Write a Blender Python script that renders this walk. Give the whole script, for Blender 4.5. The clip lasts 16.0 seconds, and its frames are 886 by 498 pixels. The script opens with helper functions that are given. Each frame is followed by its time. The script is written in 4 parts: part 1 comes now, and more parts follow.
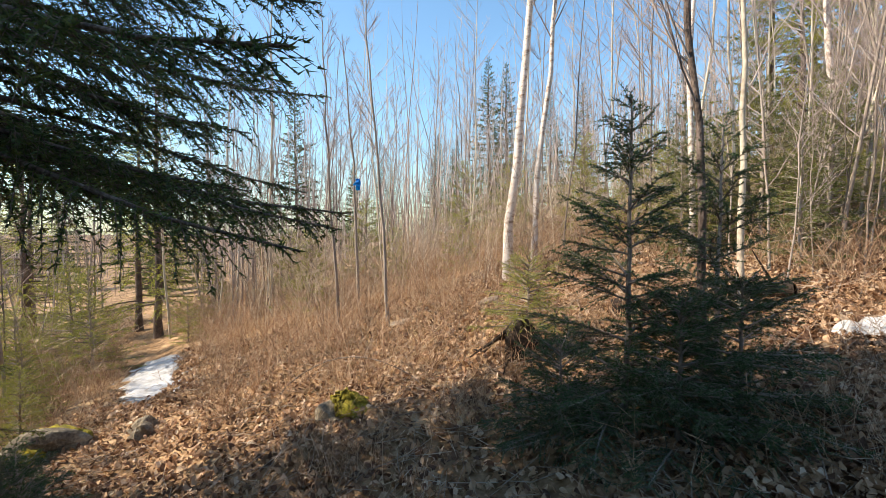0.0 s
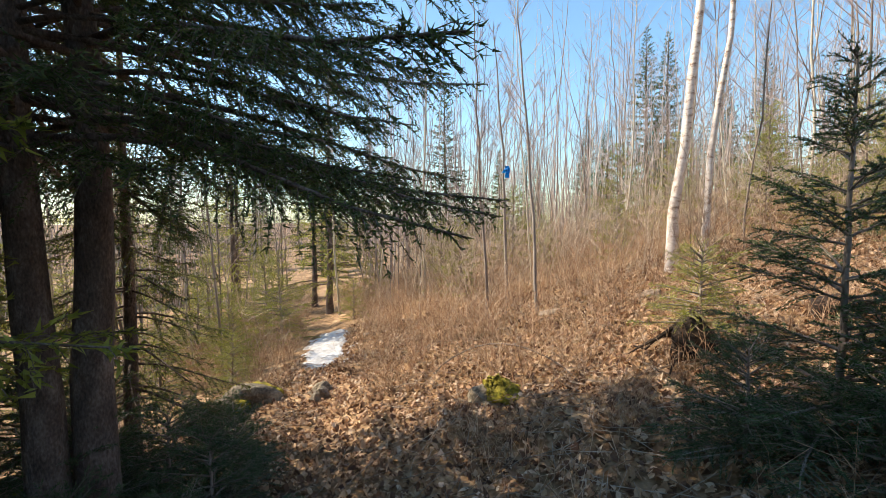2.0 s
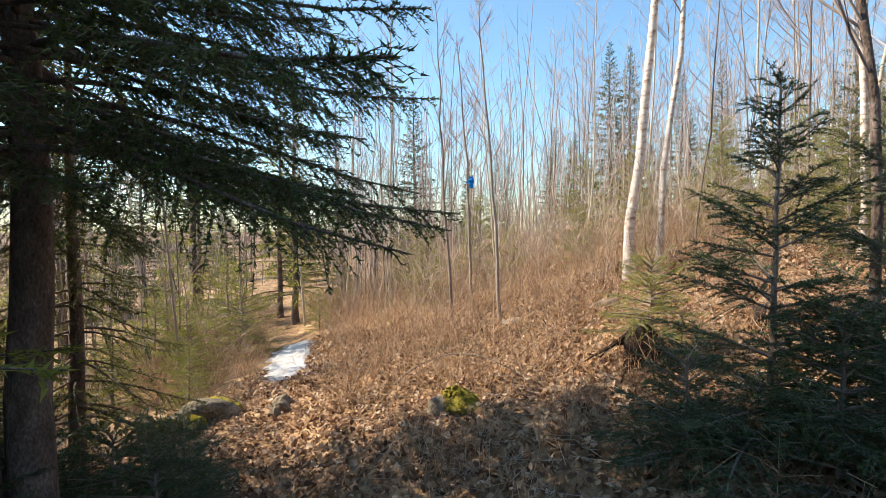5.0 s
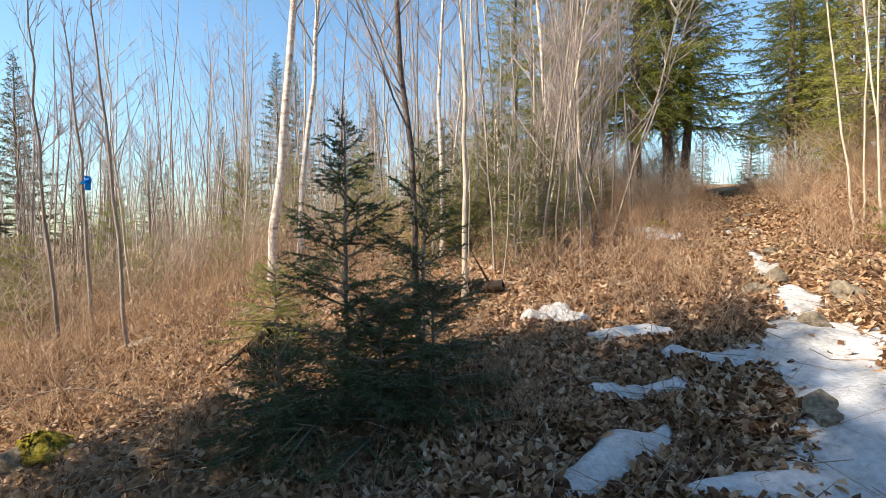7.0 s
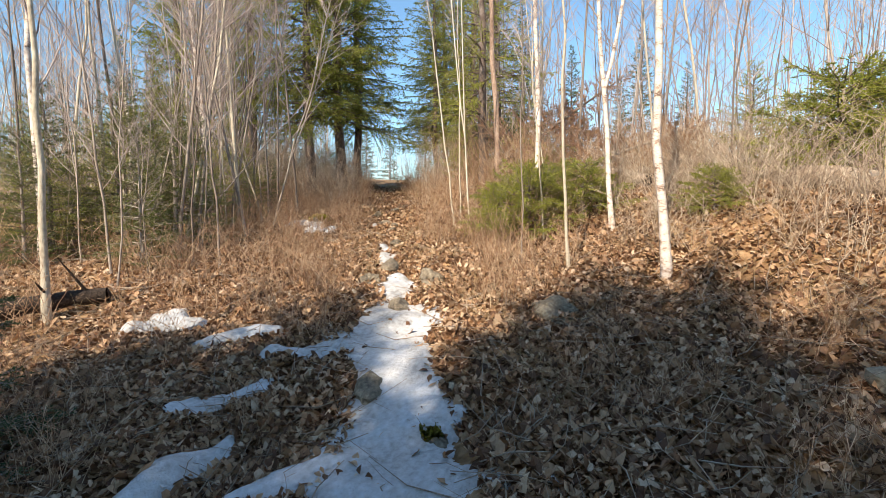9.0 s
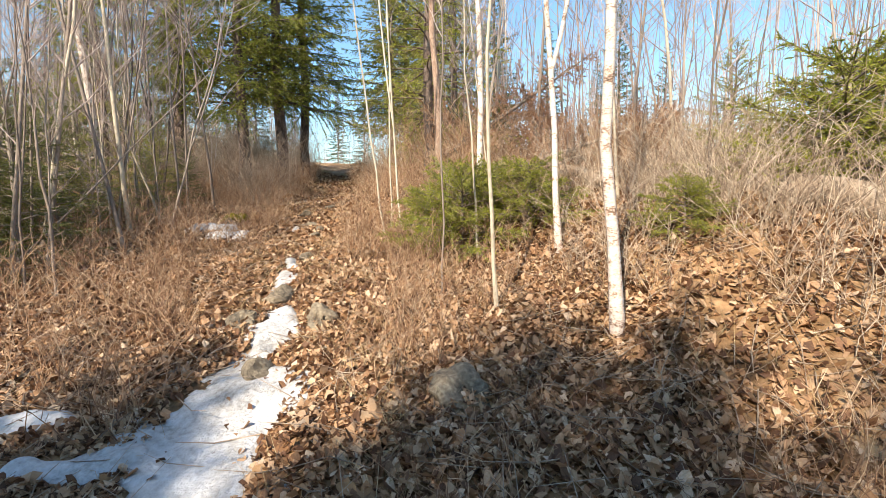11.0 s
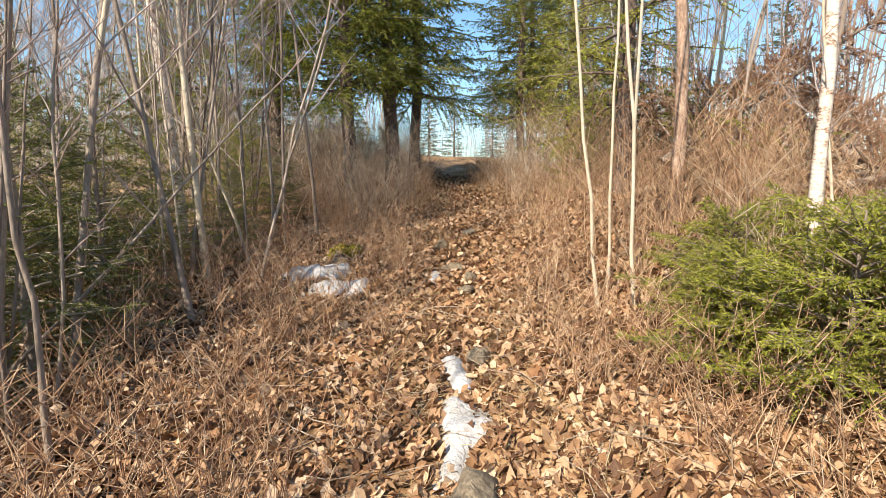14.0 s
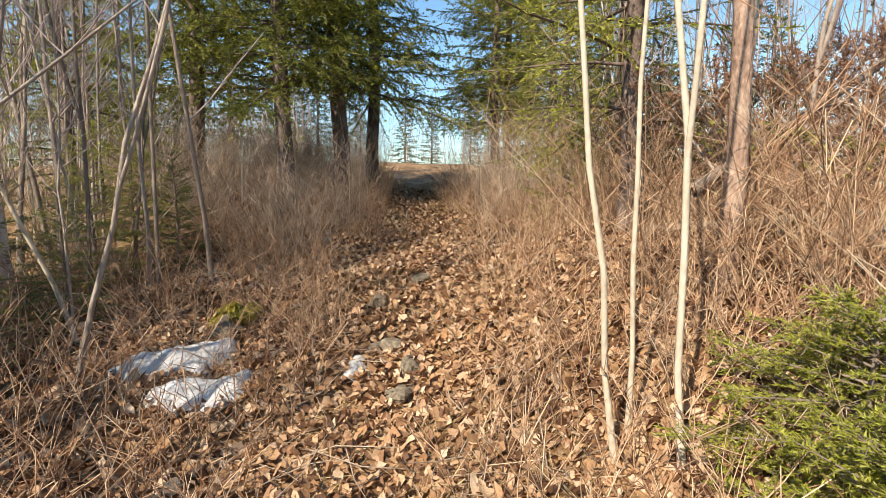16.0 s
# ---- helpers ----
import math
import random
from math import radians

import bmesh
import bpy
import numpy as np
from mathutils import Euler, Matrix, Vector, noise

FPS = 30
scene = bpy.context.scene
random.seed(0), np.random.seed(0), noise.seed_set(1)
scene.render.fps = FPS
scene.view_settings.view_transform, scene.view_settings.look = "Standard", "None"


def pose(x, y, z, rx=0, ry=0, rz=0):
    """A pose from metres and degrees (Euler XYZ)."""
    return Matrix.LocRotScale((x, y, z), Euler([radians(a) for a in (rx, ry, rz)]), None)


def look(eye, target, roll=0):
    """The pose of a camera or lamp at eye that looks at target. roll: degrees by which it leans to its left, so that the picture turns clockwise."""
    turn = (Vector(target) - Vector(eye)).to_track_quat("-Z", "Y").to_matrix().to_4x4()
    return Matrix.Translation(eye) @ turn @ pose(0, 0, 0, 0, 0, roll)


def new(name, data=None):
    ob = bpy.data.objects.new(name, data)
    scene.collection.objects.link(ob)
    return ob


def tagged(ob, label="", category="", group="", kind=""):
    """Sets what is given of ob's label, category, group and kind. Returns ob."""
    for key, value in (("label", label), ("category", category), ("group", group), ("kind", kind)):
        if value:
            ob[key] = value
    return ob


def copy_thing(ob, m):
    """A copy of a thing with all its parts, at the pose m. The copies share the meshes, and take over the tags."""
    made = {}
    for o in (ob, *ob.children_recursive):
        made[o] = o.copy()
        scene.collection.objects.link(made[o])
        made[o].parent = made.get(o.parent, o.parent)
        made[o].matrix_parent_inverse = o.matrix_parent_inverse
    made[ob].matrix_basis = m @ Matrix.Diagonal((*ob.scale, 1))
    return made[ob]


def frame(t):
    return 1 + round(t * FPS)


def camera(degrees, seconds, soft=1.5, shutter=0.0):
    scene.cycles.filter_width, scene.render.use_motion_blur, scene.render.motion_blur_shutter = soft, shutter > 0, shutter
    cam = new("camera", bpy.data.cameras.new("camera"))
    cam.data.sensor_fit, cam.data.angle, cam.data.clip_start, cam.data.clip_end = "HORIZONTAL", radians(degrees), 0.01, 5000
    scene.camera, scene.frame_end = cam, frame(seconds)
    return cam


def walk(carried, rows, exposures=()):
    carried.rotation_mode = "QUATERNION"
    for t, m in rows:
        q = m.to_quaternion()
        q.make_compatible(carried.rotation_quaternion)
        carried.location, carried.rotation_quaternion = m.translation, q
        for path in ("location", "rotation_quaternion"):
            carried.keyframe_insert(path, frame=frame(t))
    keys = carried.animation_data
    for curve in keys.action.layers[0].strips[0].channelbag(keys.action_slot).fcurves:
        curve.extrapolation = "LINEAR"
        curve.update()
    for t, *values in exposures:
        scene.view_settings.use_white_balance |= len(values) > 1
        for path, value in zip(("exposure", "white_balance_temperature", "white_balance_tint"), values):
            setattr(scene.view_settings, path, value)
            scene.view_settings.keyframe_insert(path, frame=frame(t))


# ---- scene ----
cam = camera(87.1, 16.0, soft=0.8)
METRES, EYE, TILT, LEAN, TURN = 7.5, 1.5, -2.0, 0.0, 0.0
ROWS = [
    (0.0, 0.0, 0.0, 0.0, 0.0, 0.0, -0.0),
    (0.5, -0.0067, 0.0024, -0.0012, 6.88, -0.65, -0.14),
    (1.0, -0.0093, 0.004, -0.0014, 11.64, -1.16, -0.22),
    (1.5, -0.0114, 0.0036, -0.0011, 15.05, -1.51, -0.3),
    (2.0, -0.0114, 0.004, -0.0004, 17.51, -1.56, -0.37),
    (2.5, -0.0133, 0.0029, 0.0003, 19.12, -1.57, -0.41),
    (3.0, -0.0116, 0.0027, -0.0, 20.4, -1.51, -0.46),
    (3.5, -0.0101, 0.0034, 0.0002, 21.0966, -1.3931, -0.4893),
    (4.0, -0.0078, 0.005, 0.001, 20.5779, -1.1726, -0.4746),
    (4.5, -0.0034, 0.0059, 0.0022, 18.3869, -0.8814, -0.3974),
    (5.0, 0.0044, 0.0046, 0.0035, 14.0666, -0.5529, -0.2387),
    (5.5, 0.0169, -0.0003, 0.0045, 7.16, -0.22, 0.02),
    (6.0, 0.0339, -0.0084, 0.0054, -2.12, 0.14, 0.37),
    (6.5, 0.0515, -0.0189, 0.007, -12.56, 0.49, 0.71),
    (7.0, 0.0639, -0.0335, 0.0066, -23.82, 0.06, 0.98),
    (7.5, 0.0782, -0.0413, 0.0041, -34.11, -0.55, 1.13),
    (8.0, 0.088, -0.0453, 0.0079, -42.8, -0.99, 1.44),
    (8.5, 0.1153, -0.0621, 0.0098, -51.28, -1.81, 1.7),
    (9.0, 0.1523, -0.0901, 0.0164, -58.49, -2.38, 1.99),
    (9.5, 0.1903, -0.1099, 0.025, -63.3656, -3.001, 2.1508),
    (10.0, 0.2351, -0.1178, 0.037, -65.1864, -3.7337, 2.1488),
    (10.5, 0.283, -0.1125, 0.0497, -64.2104, -4.4219, 2.0404),
    (11.0, 0.3301, -0.0922, 0.0603, -60.6956, -4.9094, 1.882),
    (11.5, 0.3727, -0.0556, 0.0661, -54.9, -5.04, 1.73),
    (12.0, 0.4117, -0.0103, 0.0686, -48.05, -4.94, 1.6),
    (12.5, 0.4403, 0.0525, 0.0828, -43.44, -5.44, 1.58),
    (13.0, 0.4475, 0.1206, 0.0969, -43.79, -5.75, 1.58),
    (13.5, 0.4795, 0.1708, 0.0936, -47.11, -4.9, 1.47),
    (14.0, 0.5242, 0.2134, 0.1295, -50.88, -6.15, 1.4),
    (14.5, 0.5476, 0.2213, 0.1343, -54.81, -6.44, 1.49),
    (15.0, 0.5896, 0.2406, 0.1313, -57.15, -6.73, 1.44),
    (15.5, 0.6539, 0.2702, 0.1436, -55.8, -6.45, 1.4),
    (16.0, 0.715, 0.3071, 0.1648, -53.25, -5.69, 1.35),
]
EXPOSURES = [(0.0, 0.92), (3.0, 1.0), (5.5, 1.0), (7.0, 0.87), (9.0, 0.8), (12.0, 1.0), (14.5, 0.8), (16.0, 0.75)]
walk(cam, [(t, pose(0, 0, EYE, TILT, LEAN, TURN) @ pose(METRES * x, METRES * y, METRES * z, 90 + pitch, roll, yaw)) for t, x, y, z, yaw, pitch, roll in ROWS], EXPOSURES)

# ---- world and sun ----
SUN_TO = Vector((-0.93, -0.02, 0.78)).normalized()
world = bpy.data.worlds.new("sky")
scene.world = world
world.use_nodes = True
wn = world.node_tree
sky = wn.nodes.new("ShaderNodeTexSky")
sky.sky_type, sky.sun_disc = "NISHITA", False
sky.sun_elevation = math.asin(SUN_TO.z)
sky.sun_rotation = math.atan2(SUN_TO.x, SUN_TO.y)
sky.air_density, sky.dust_density, sky.ozone_density = 1.2, 0.5, 0.3
clear = wn.nodes.new("ShaderNodeMix")
clear.data_type, clear.blend_type = "RGBA", "MULTIPLY"
clear.inputs[0].default_value, clear.inputs[7].default_value = 1.0, (0.75, 0.96, 1.07, 1)
wn.links.new(sky.outputs[0], clear.inputs[6])
wn.links.new(clear.outputs[2], wn.nodes["Background"].inputs[0])
wn.nodes["Background"].inputs[1].default_value = 0.12
sun = new("sun", bpy.data.lights.new("sun", "SUN"))
sun.data.energy, sun.data.angle, sun.data.color = 5.0, radians(0.6), (1.0, 0.86, 0.68)
sun.matrix_world = look(SUN_TO * 50, (0, 0, 0))


# ---- materials ----
def material(name, stops, rough=0.85, scale=6.0, detail=6.0, bump=0.0, bump_scale=60.0, island=0.0, obj=0.0, translucent=0.0, stretch=(1, 1, 1), metal=0.0):
    """Noise at two scales through a colour ramp, varied piece by piece, with fine relief."""
    m = bpy.data.materials.new(name)
    m.use_nodes = True
    nt = m.node_tree
    add, link = nt.nodes.new, nt.links.new
    bsdf = nt.nodes["Principled BSDF"]
    bsdf.inputs["Roughness"].default_value = rough
    bsdf.inputs["Metallic"].default_value = metal
    bsdf.inputs["Specular IOR Level"].default_value = 0.3
    geo = add("ShaderNodeNewGeometry")
    coord = add("ShaderNodeTexCoord")
    mapping = add("ShaderNodeMapping")
    mapping.inputs["Scale"].default_value = stretch
    link(coord.outputs["Object"], mapping.inputs[0])
    coarse, fine = add("ShaderNodeTexNoise"), add("ShaderNodeTexNoise")
    for n, s in ((coarse, scale), (fine, scale * 9)):
        n.inputs["Scale"].default_value, n.inputs["Detail"].default_value = s, detail
        link(mapping.outputs[0], n.inputs["Vector"])
    mix = add("ShaderNodeMix")
    mix.inputs[0].default_value = 0.45
    link(coarse.outputs[0], mix.inputs[2])
    link(fine.outputs[0], mix.inputs[3])
    value = mix.outputs[0]
    spread = add("ShaderNodeMapRange")
    spread.inputs[1].default_value, spread.inputs[2].default_value = 0.32, 0.68
    link(value, spread.inputs[0])
    value = spread.outputs[0]
    if island or obj:
        rnd = geo.outputs["Random Per Island"] if island else add("ShaderNodeObjectInfo").outputs["Random"]
        m2 = add("ShaderNodeMix")
        m2.inputs[0].default_value = island or obj
        link(value, m2.inputs[2])
        link(rnd, m2.inputs[3])
        value = m2.outputs[0]
    ramp = add("ShaderNodeValToRGB")
    while len(ramp.color_ramp.elements) < len(stops):
        ramp.color_ramp.elements.new(0.5)
    for e, (p, c) in zip(ramp.color_ramp.elements, stops):
        e.position, e.color = p, (*c, 1)
    link(value, ramp.inputs[0])
    link(ramp.outputs[0], bsdf.inputs["Base Color"])
    if bump:
        bn, bp = add("ShaderNodeTexNoise"), add("ShaderNodeBump")
        bn.inputs["Scale"].default_value, bn.inputs["Detail"].default_value = bump_scale, 8
        link(mapping.outputs[0], bn.inputs["Vector"])
        link(bn.outputs[0], bp.inputs["Height"])
        bp.inputs["Strength"].default_value, bp.inputs["Distance"].default_value = bump, 0.02
        link(bp.outputs[0], bsdf.inputs["Normal"])
    if translucent:
        tr, ms = add("ShaderNodeBsdfTranslucent"), add("ShaderNodeMixShader")
        ms.inputs[0].default_value = translucent
        link(ramp.outputs[0], tr.inputs[0])
        link(bsdf.outputs[0], ms.inputs[1])
        link(tr.outputs[0], ms.inputs[2])
        link(ms.outputs[0], nt.nodes["Material Output"].inputs[0])
    return m


SOIL = material("soil_and_litter", [(0.0, (0.07, 0.04, 0.022)), (0.35, (0.18, 0.105, 0.05)), (0.62, (0.34, 0.21, 0.11)), (1.0, (0.52, 0.38, 0.22))], 0.95, 1.4, 10, 0.9, 30)
LEAF = material("fallen_leaf", [(0.0, (0.05, 0.025, 0.015)), (0.28, (0.17, 0.085, 0.045)), (0.52, (0.40, 0.235, 0.125)), (0.78, (0.56, 0.38, 0.235)), (1.0, (0.80, 0.66, 0.50))], 0.6, 14, 4, island=0.8, translucent=0.2)
STRAW = material("dry_grass", [(0.0, (0.25, 0.17, 0.09)), (0.5, (0.48, 0.36, 0.20)), (1.0, (0.66, 0.55, 0.35))], 0.8, 5, 3, island=0.7, translucent=0.2)
BRUSH = material("dry_twig", [(0.0, (0.13, 0.06, 0.04)), (0.45, (0.40, 0.24, 0.14)), (1.0, (0.74, 0.56, 0.38))], 0.8, 5, 3, island=0.75)
BARK_GREY = material("grey_brown_bark", [(0.0, (0.10, 0.075, 0.06)), (0.5, (0.25, 0.20, 0.165)), (1.0, (0.48, 0.41, 0.35))], 0.85, 7, 8, 0.5, 40, obj=0.5, stretch=(1, 1, 0.35))
UNDER = material("thicket_twig_bark", [(0.0, (0.12, 0.08, 0.06)), (0.45, (0.42, 0.31, 0.22)), (1.0, (0.74, 0.62, 0.48))], 0.8, 4, 3, island=0.8)
TWIGS = material("bare_twig_bark", [(0.0, (0.15, 0.105, 0.095)), (0.5, (0.38, 0.30, 0.27)), (1.0, (0.62, 0.53, 0.48))], 0.8, 4, 3, obj=0.5)
BARK_PALE = material("pale_sapling_bark", [(0.0, (0.25, 0.19, 0.14)), (0.4, (0.50, 0.43, 0.33)), (1.0, (0.68, 0.61, 0.50))], 0.75, 5, 8, 0.4, 50, obj=0.3, stretch=(1, 1, 0.5))
BARK_BIRCH = material("white_birch_bark", [(0.0, (0.08, 0.055, 0.045)), (0.26, (0.36, 0.24, 0.17)), (0.42, (0.66, 0.55, 0.47)), (1.0, (0.80, 0.74, 0.68))], 0.6, 7, 8, 0.5, 30, stretch=(1, 1, 2.2))
BARK_SPRUCE = material("scaly_spruce_bark", [(0.0, (0.05, 0.038, 0.032)), (0.5, (0.15, 0.11, 0.09)), (1.0, (0.31, 0.25, 0.22))], 0.95, 9, 8, 1.0, 45, stretch=(1, 1, 0.5))
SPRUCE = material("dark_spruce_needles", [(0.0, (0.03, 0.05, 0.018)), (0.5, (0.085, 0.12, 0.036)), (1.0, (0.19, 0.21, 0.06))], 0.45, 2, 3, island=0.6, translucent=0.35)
# fir green with the brightness of full sun put into the colour
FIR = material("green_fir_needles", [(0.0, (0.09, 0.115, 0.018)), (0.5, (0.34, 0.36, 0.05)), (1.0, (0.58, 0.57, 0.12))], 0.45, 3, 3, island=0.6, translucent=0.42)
# darker copy of the fir green, with shade and backlight put into the colour
FIR_SHADED = material("shaded_fir_needles", [(0.0, (0.025, 0.05, 0.02)), (0.5, (0.065, 0.115, 0.042)), (1.0, (0.14, 0.19, 0.06))], 0.4, 3, 3, island=0.6, translucent=0.3)
RUST = material("dead_rusty_needles", [(0.0, (0.14, 0.06, 0.035)), (0.5, (0.36, 0.19, 0.11)), (1.0, (0.56, 0.36, 0.22))], 0.7, 3, 3, island=0.7, translucent=0.2)
THICKET_GREEN = material("olive_thicket_needles", [(0.0, (0.045, 0.06, 0.016)), (0.5, (0.14, 0.165, 0.04)), (1.0, (0.3, 0.3, 0.075))], 0.5, 2, 3, island=0.6, translucent=0.3)
SNOW = material("old_granular_snow", [(0.0, (0.27, 0.25, 0.22)), (0.4, (0.47, 0.46, 0.45)), (1.0, (0.66, 0.67, 0.69))], 0.5, 3.2, 8, 0.8, 45)
ROCK = material("lichened_grey_rock", [(0.0, (0.07, 0.058, 0.045)), (0.5, (0.21, 0.17, 0.12)), (1.0, (0.40, 0.35, 0.25))], 0.9, 5, 10, 0.8, 25)
MOSS = material("green_moss", [(0.0, (0.05, 0.048, 0.011)), (0.5, (0.24, 0.2, 0.024)), (1.0, (0.56, 0.46, 0.05))], 0.95, 9, 8, 1.0, 90)
WOOD = material("weathered_log_wood", [(0.0, (0.12, 0.085, 0.06)), (0.5, (0.34, 0.26, 0.19)), (1.0, (0.56, 0.47, 0.37))], 0.9, 4, 8, 0.7, 40, stretch=(0.25, 1, 1))
ROT = material("rotten_dark_wood", [(0.0, (0.012, 0.01, 0.009)), (0.6, (0.05, 0.035, 0.026)), (1.0, (0.13, 0.09, 0.06))], 0.95, 8, 8, 1.0, 40)
BLUE = material("blue_flagging_tape", [(0.0, (0.0, 0.16, 0.55)), (1.0, (0.01, 0.30, 0.85))], 0.35, 6, 3, translucent=0.3)

# ---- lie of the land ----
TRAIL_UP = [(0.0, 0.0), (1.1, -0.2), (2.65, 0.5), (3.6, 1.2), (4.9, 2.15), (6.1, 3.3), (7.6, 4.3), (8.8, 5.2), (10.9, 7.0), (13.3, 9.1), (26.0, 19.5), (60.0, 48.0)]
TRAIL_DOWN = [(0.0, 0.0), (-1.9, 3.2), (-3.0, 4.75), (-4.3, 7.0), (-6.6, 10.5), (-12.0, 19.0), (-30.0, 50.0)]
rng = np.random.default_rng(7)
TABLE = rng.random((256, 256))


def value_noise(x, y):
    xi, yi = np.floor(x).astype(int), np.floor(y).astype(int)
    u, v = x - xi, y - yi
    u, v = u * u * (3 - 2 * u), v * v * (3 - 2 * v)
    a, b = TABLE[xi % 256, yi % 256], TABLE[(xi + 1) % 256, yi % 256]
    c, d = TABLE[xi % 256, (yi + 1) % 256], TABLE[(xi + 1) % 256, (yi + 1) % 256]
    return a * (1 - u) * (1 - v) + b * u * (1 - v) + c * (1 - u) * v + d * u * v - 0.5


def trail_distance(x, y, line):
    best = np.full(np.shape(x), 1e9)
    for (ax, ay), (bx, by) in zip(line, line[1:]):
        dx, dy = bx - ax, by - ay
        s = np.clip(((x - ax) * dx + (y - ay) * dy) / (dx * dx + dy * dy), 0, 1)
        best = np.minimum(best, np.hypot(x - ax - s * dx, y - ay - s * dy))
    return best


def land(x, y):
    """Height of the ground: a slope falling to the west, a bank beside the climbing trail, a knoll under the birches."""
    x, y = np.asarray(x, float), np.asarray(y, float)
    u, v = 14 * np.tanh(x / 14), 14 * np.tanh(y / 14)
    z = -0.04 + 0.2118 * u + 0.0087 * v + 0.00214 * u * v - 0.0011 * u * u + 0.0079 * v * v
    z = z + 0.34 * np.exp(-((x - 1.6) ** 2 + (y - 7.2) ** 2) / 5.0)
    across, along = 0.85 * x - 0.53 * y, 0.53 * x + 0.85 * y
    z = z + 0.7 / (1 + np.exp(np.clip(-(across - 5.25) / 0.35, -40, 40))) / (1 + np.exp(np.clip((along - 9) / 0.8, -40, 40)))
    path = np.exp(-(np.minimum(trail_distance(x, y, TRAIL_UP), trail_distance(x, y, TRAIL_DOWN)) / 0.4) ** 2)
    rough = 0.16 * value_noise(x * 1.1 + 40, y * 1.1 + 40) + 0.09 * value_noise(x * 3.1, y * 3.1) + 0.04 * value_noise(x * 8, y * 8)
    return z + rough * (1 - 0.55 * path) - 0.05 * path


def at_ground(x, y, sink=0.03):
    return (x, y, float(land(x, y)) - sink)


# ---- mesh helpers ----
def mesh_of(name, blocks, mat, smooth=False):
    """One mesh from (vertices, faces) array blocks; faces of one block have the same corner count."""
    me = bpy.data.meshes.new(name)
    verts, corners, starts, base, count = [], [], [], 0, 0
    for v, f in blocks:
        v, f = np.asarray(v, float).reshape(-1, 3), np.asarray(f, int)
        verts.append(v)
        corners.append((f + base).ravel())
        starts.append(count + np.arange(len(f)) * f.shape[1])
        base, count = base + len(v), count + f.size
    verts, corners, starts = np.concatenate(verts), np.concatenate(corners), np.concatenate(starts)
    me.vertices.add(len(verts)), me.loops.add(len(corners)), me.polygons.add(len(starts))
    me.vertices.foreach_set("co", verts.ravel())
    me.loops.foreach_set("vertex_index", corners.astype(np.int32))
    me.polygons.foreach_set("loop_start", starts.astype(np.int32))
    me.polygons.foreach_set("use_smooth", np.full(len(starts), smooth))
    me.update(calc_edges=True)
    me.validate()
    me.materials.append(mat)
    return me


def part(name, blocks, mat, parent, label="", smooth=False):
    ob = new(name, mesh_of(name, blocks, mat, smooth))
    ob.parent = parent
    return tagged(ob, label)


def thing(name, place, label, category, group="", kind=""):
    ob = new(name)
    ob.matrix_basis = pose(*place)
    ob.empty_display_size = 0.1
    return tagged(ob, label, category, group, kind)


def tubes(paths, radii, sides=5):
    """Tapered round stems along many polylines of equal point count."""
    paths, radii = np.asarray(paths, float), np.asarray(radii, float)
    n, k, _ = paths.shape
    t = np.gradient(paths, axis=1)
    t /= np.linalg.norm(t, axis=2, keepdims=True) + 1e-9
    ref = np.where(np.abs(t[:, :1, 2:]) > 0.8, np.array([[[1.0, 0, 0]]]), np.array([[[0, 0, 1.0]]]))
    a = np.cross(t, np.broadcast_to(ref, t.shape))
    a /= np.linalg.norm(a, axis=2, keepdims=True) + 1e-9
    b = np.cross(t, a)
    ang = np.arange(sides) * 2 * np.pi / sides
    ring = a[:, :, None] * np.cos(ang)[:, None] + b[:, :, None] * np.sin(ang)[:, None]
    v = paths[:, :, None] + ring * radii[:, :, None, None]
    i = np.arange(n)[:, None, None] * k * sides + np.arange(k - 1)[:, None] * sides
    s, s2 = np.arange(sides), (np.arange(sides) + 1) % sides
    f = np.stack([i + s, i + s2, i + s2 + sides, i + s + sides], -1)
    return v.reshape(-1, 3), f.reshape(-1, 4)


def blades(base, tip, width, rnd):
    """Thin pointed triangles from base to tip: needles, grass."""
    d = tip - base
    side = np.cross(d, rnd.normal(size=d.shape))
    side *= (np.asarray(width) / (np.linalg.norm(side, axis=1) + 1e-9))[:, None]
    v = np.stack([base - side, base + side, tip], 1)
    return v.reshape(-1, 3), np.arange(len(base) * 3).reshape(-1, 3)


def along_path(p, s):
    """Points at fractions s of a polyline p."""
    x = np.clip(s, 0, 1) * (len(p) - 1)
    i = np.minimum(x.astype(int), len(p) - 2)
    return p[i] + (p[i + 1] - p[i]) * (x - i)[:, None]


def lump(rx, ry, rz, seed, amount=0.25, cells=14):
    """A weathered stone-like lump with a flattened foot."""
    rnd = np.random.default_rng(seed)
    th, ph = np.meshgrid(np.linspace(0.0, np.pi, cells), np.arange(cells * 2) * np.pi / cells, indexing="ij")
    d = np.stack([np.sin(th) * np.cos(ph), np.sin(th) * np.sin(ph), np.cos(th)], -1).reshape(-1, 3)
    r = np.ones(len(d))
    for _ in range(9):
        n = rnd.normal(size=3)
        n /= np.linalg.norm(n)
        r -= np.maximum(d @ n - 0.55, 0) * rnd.uniform(0.3, 1.2) * amount * 2
    off = rnd.random(3) * 50
    r += amount * 0.5 * value_noise(d[:, 0] * 3 + off[0] + d[:, 2] * 2, d[:, 1] * 3 + off[1] - d[:, 2] * 2)
    v = d * r[:, None] * np.array([rx, ry, rz])
    m = cells * 2
    i = np.arange(cells - 1)[:, None] * m
    s, s2 = np.arange(m), (np.arange(m) + 1) % m
    return v, np.stack([i + s, i + m + s, i + m + s2, i + s2], -1).reshape(-1, 4)


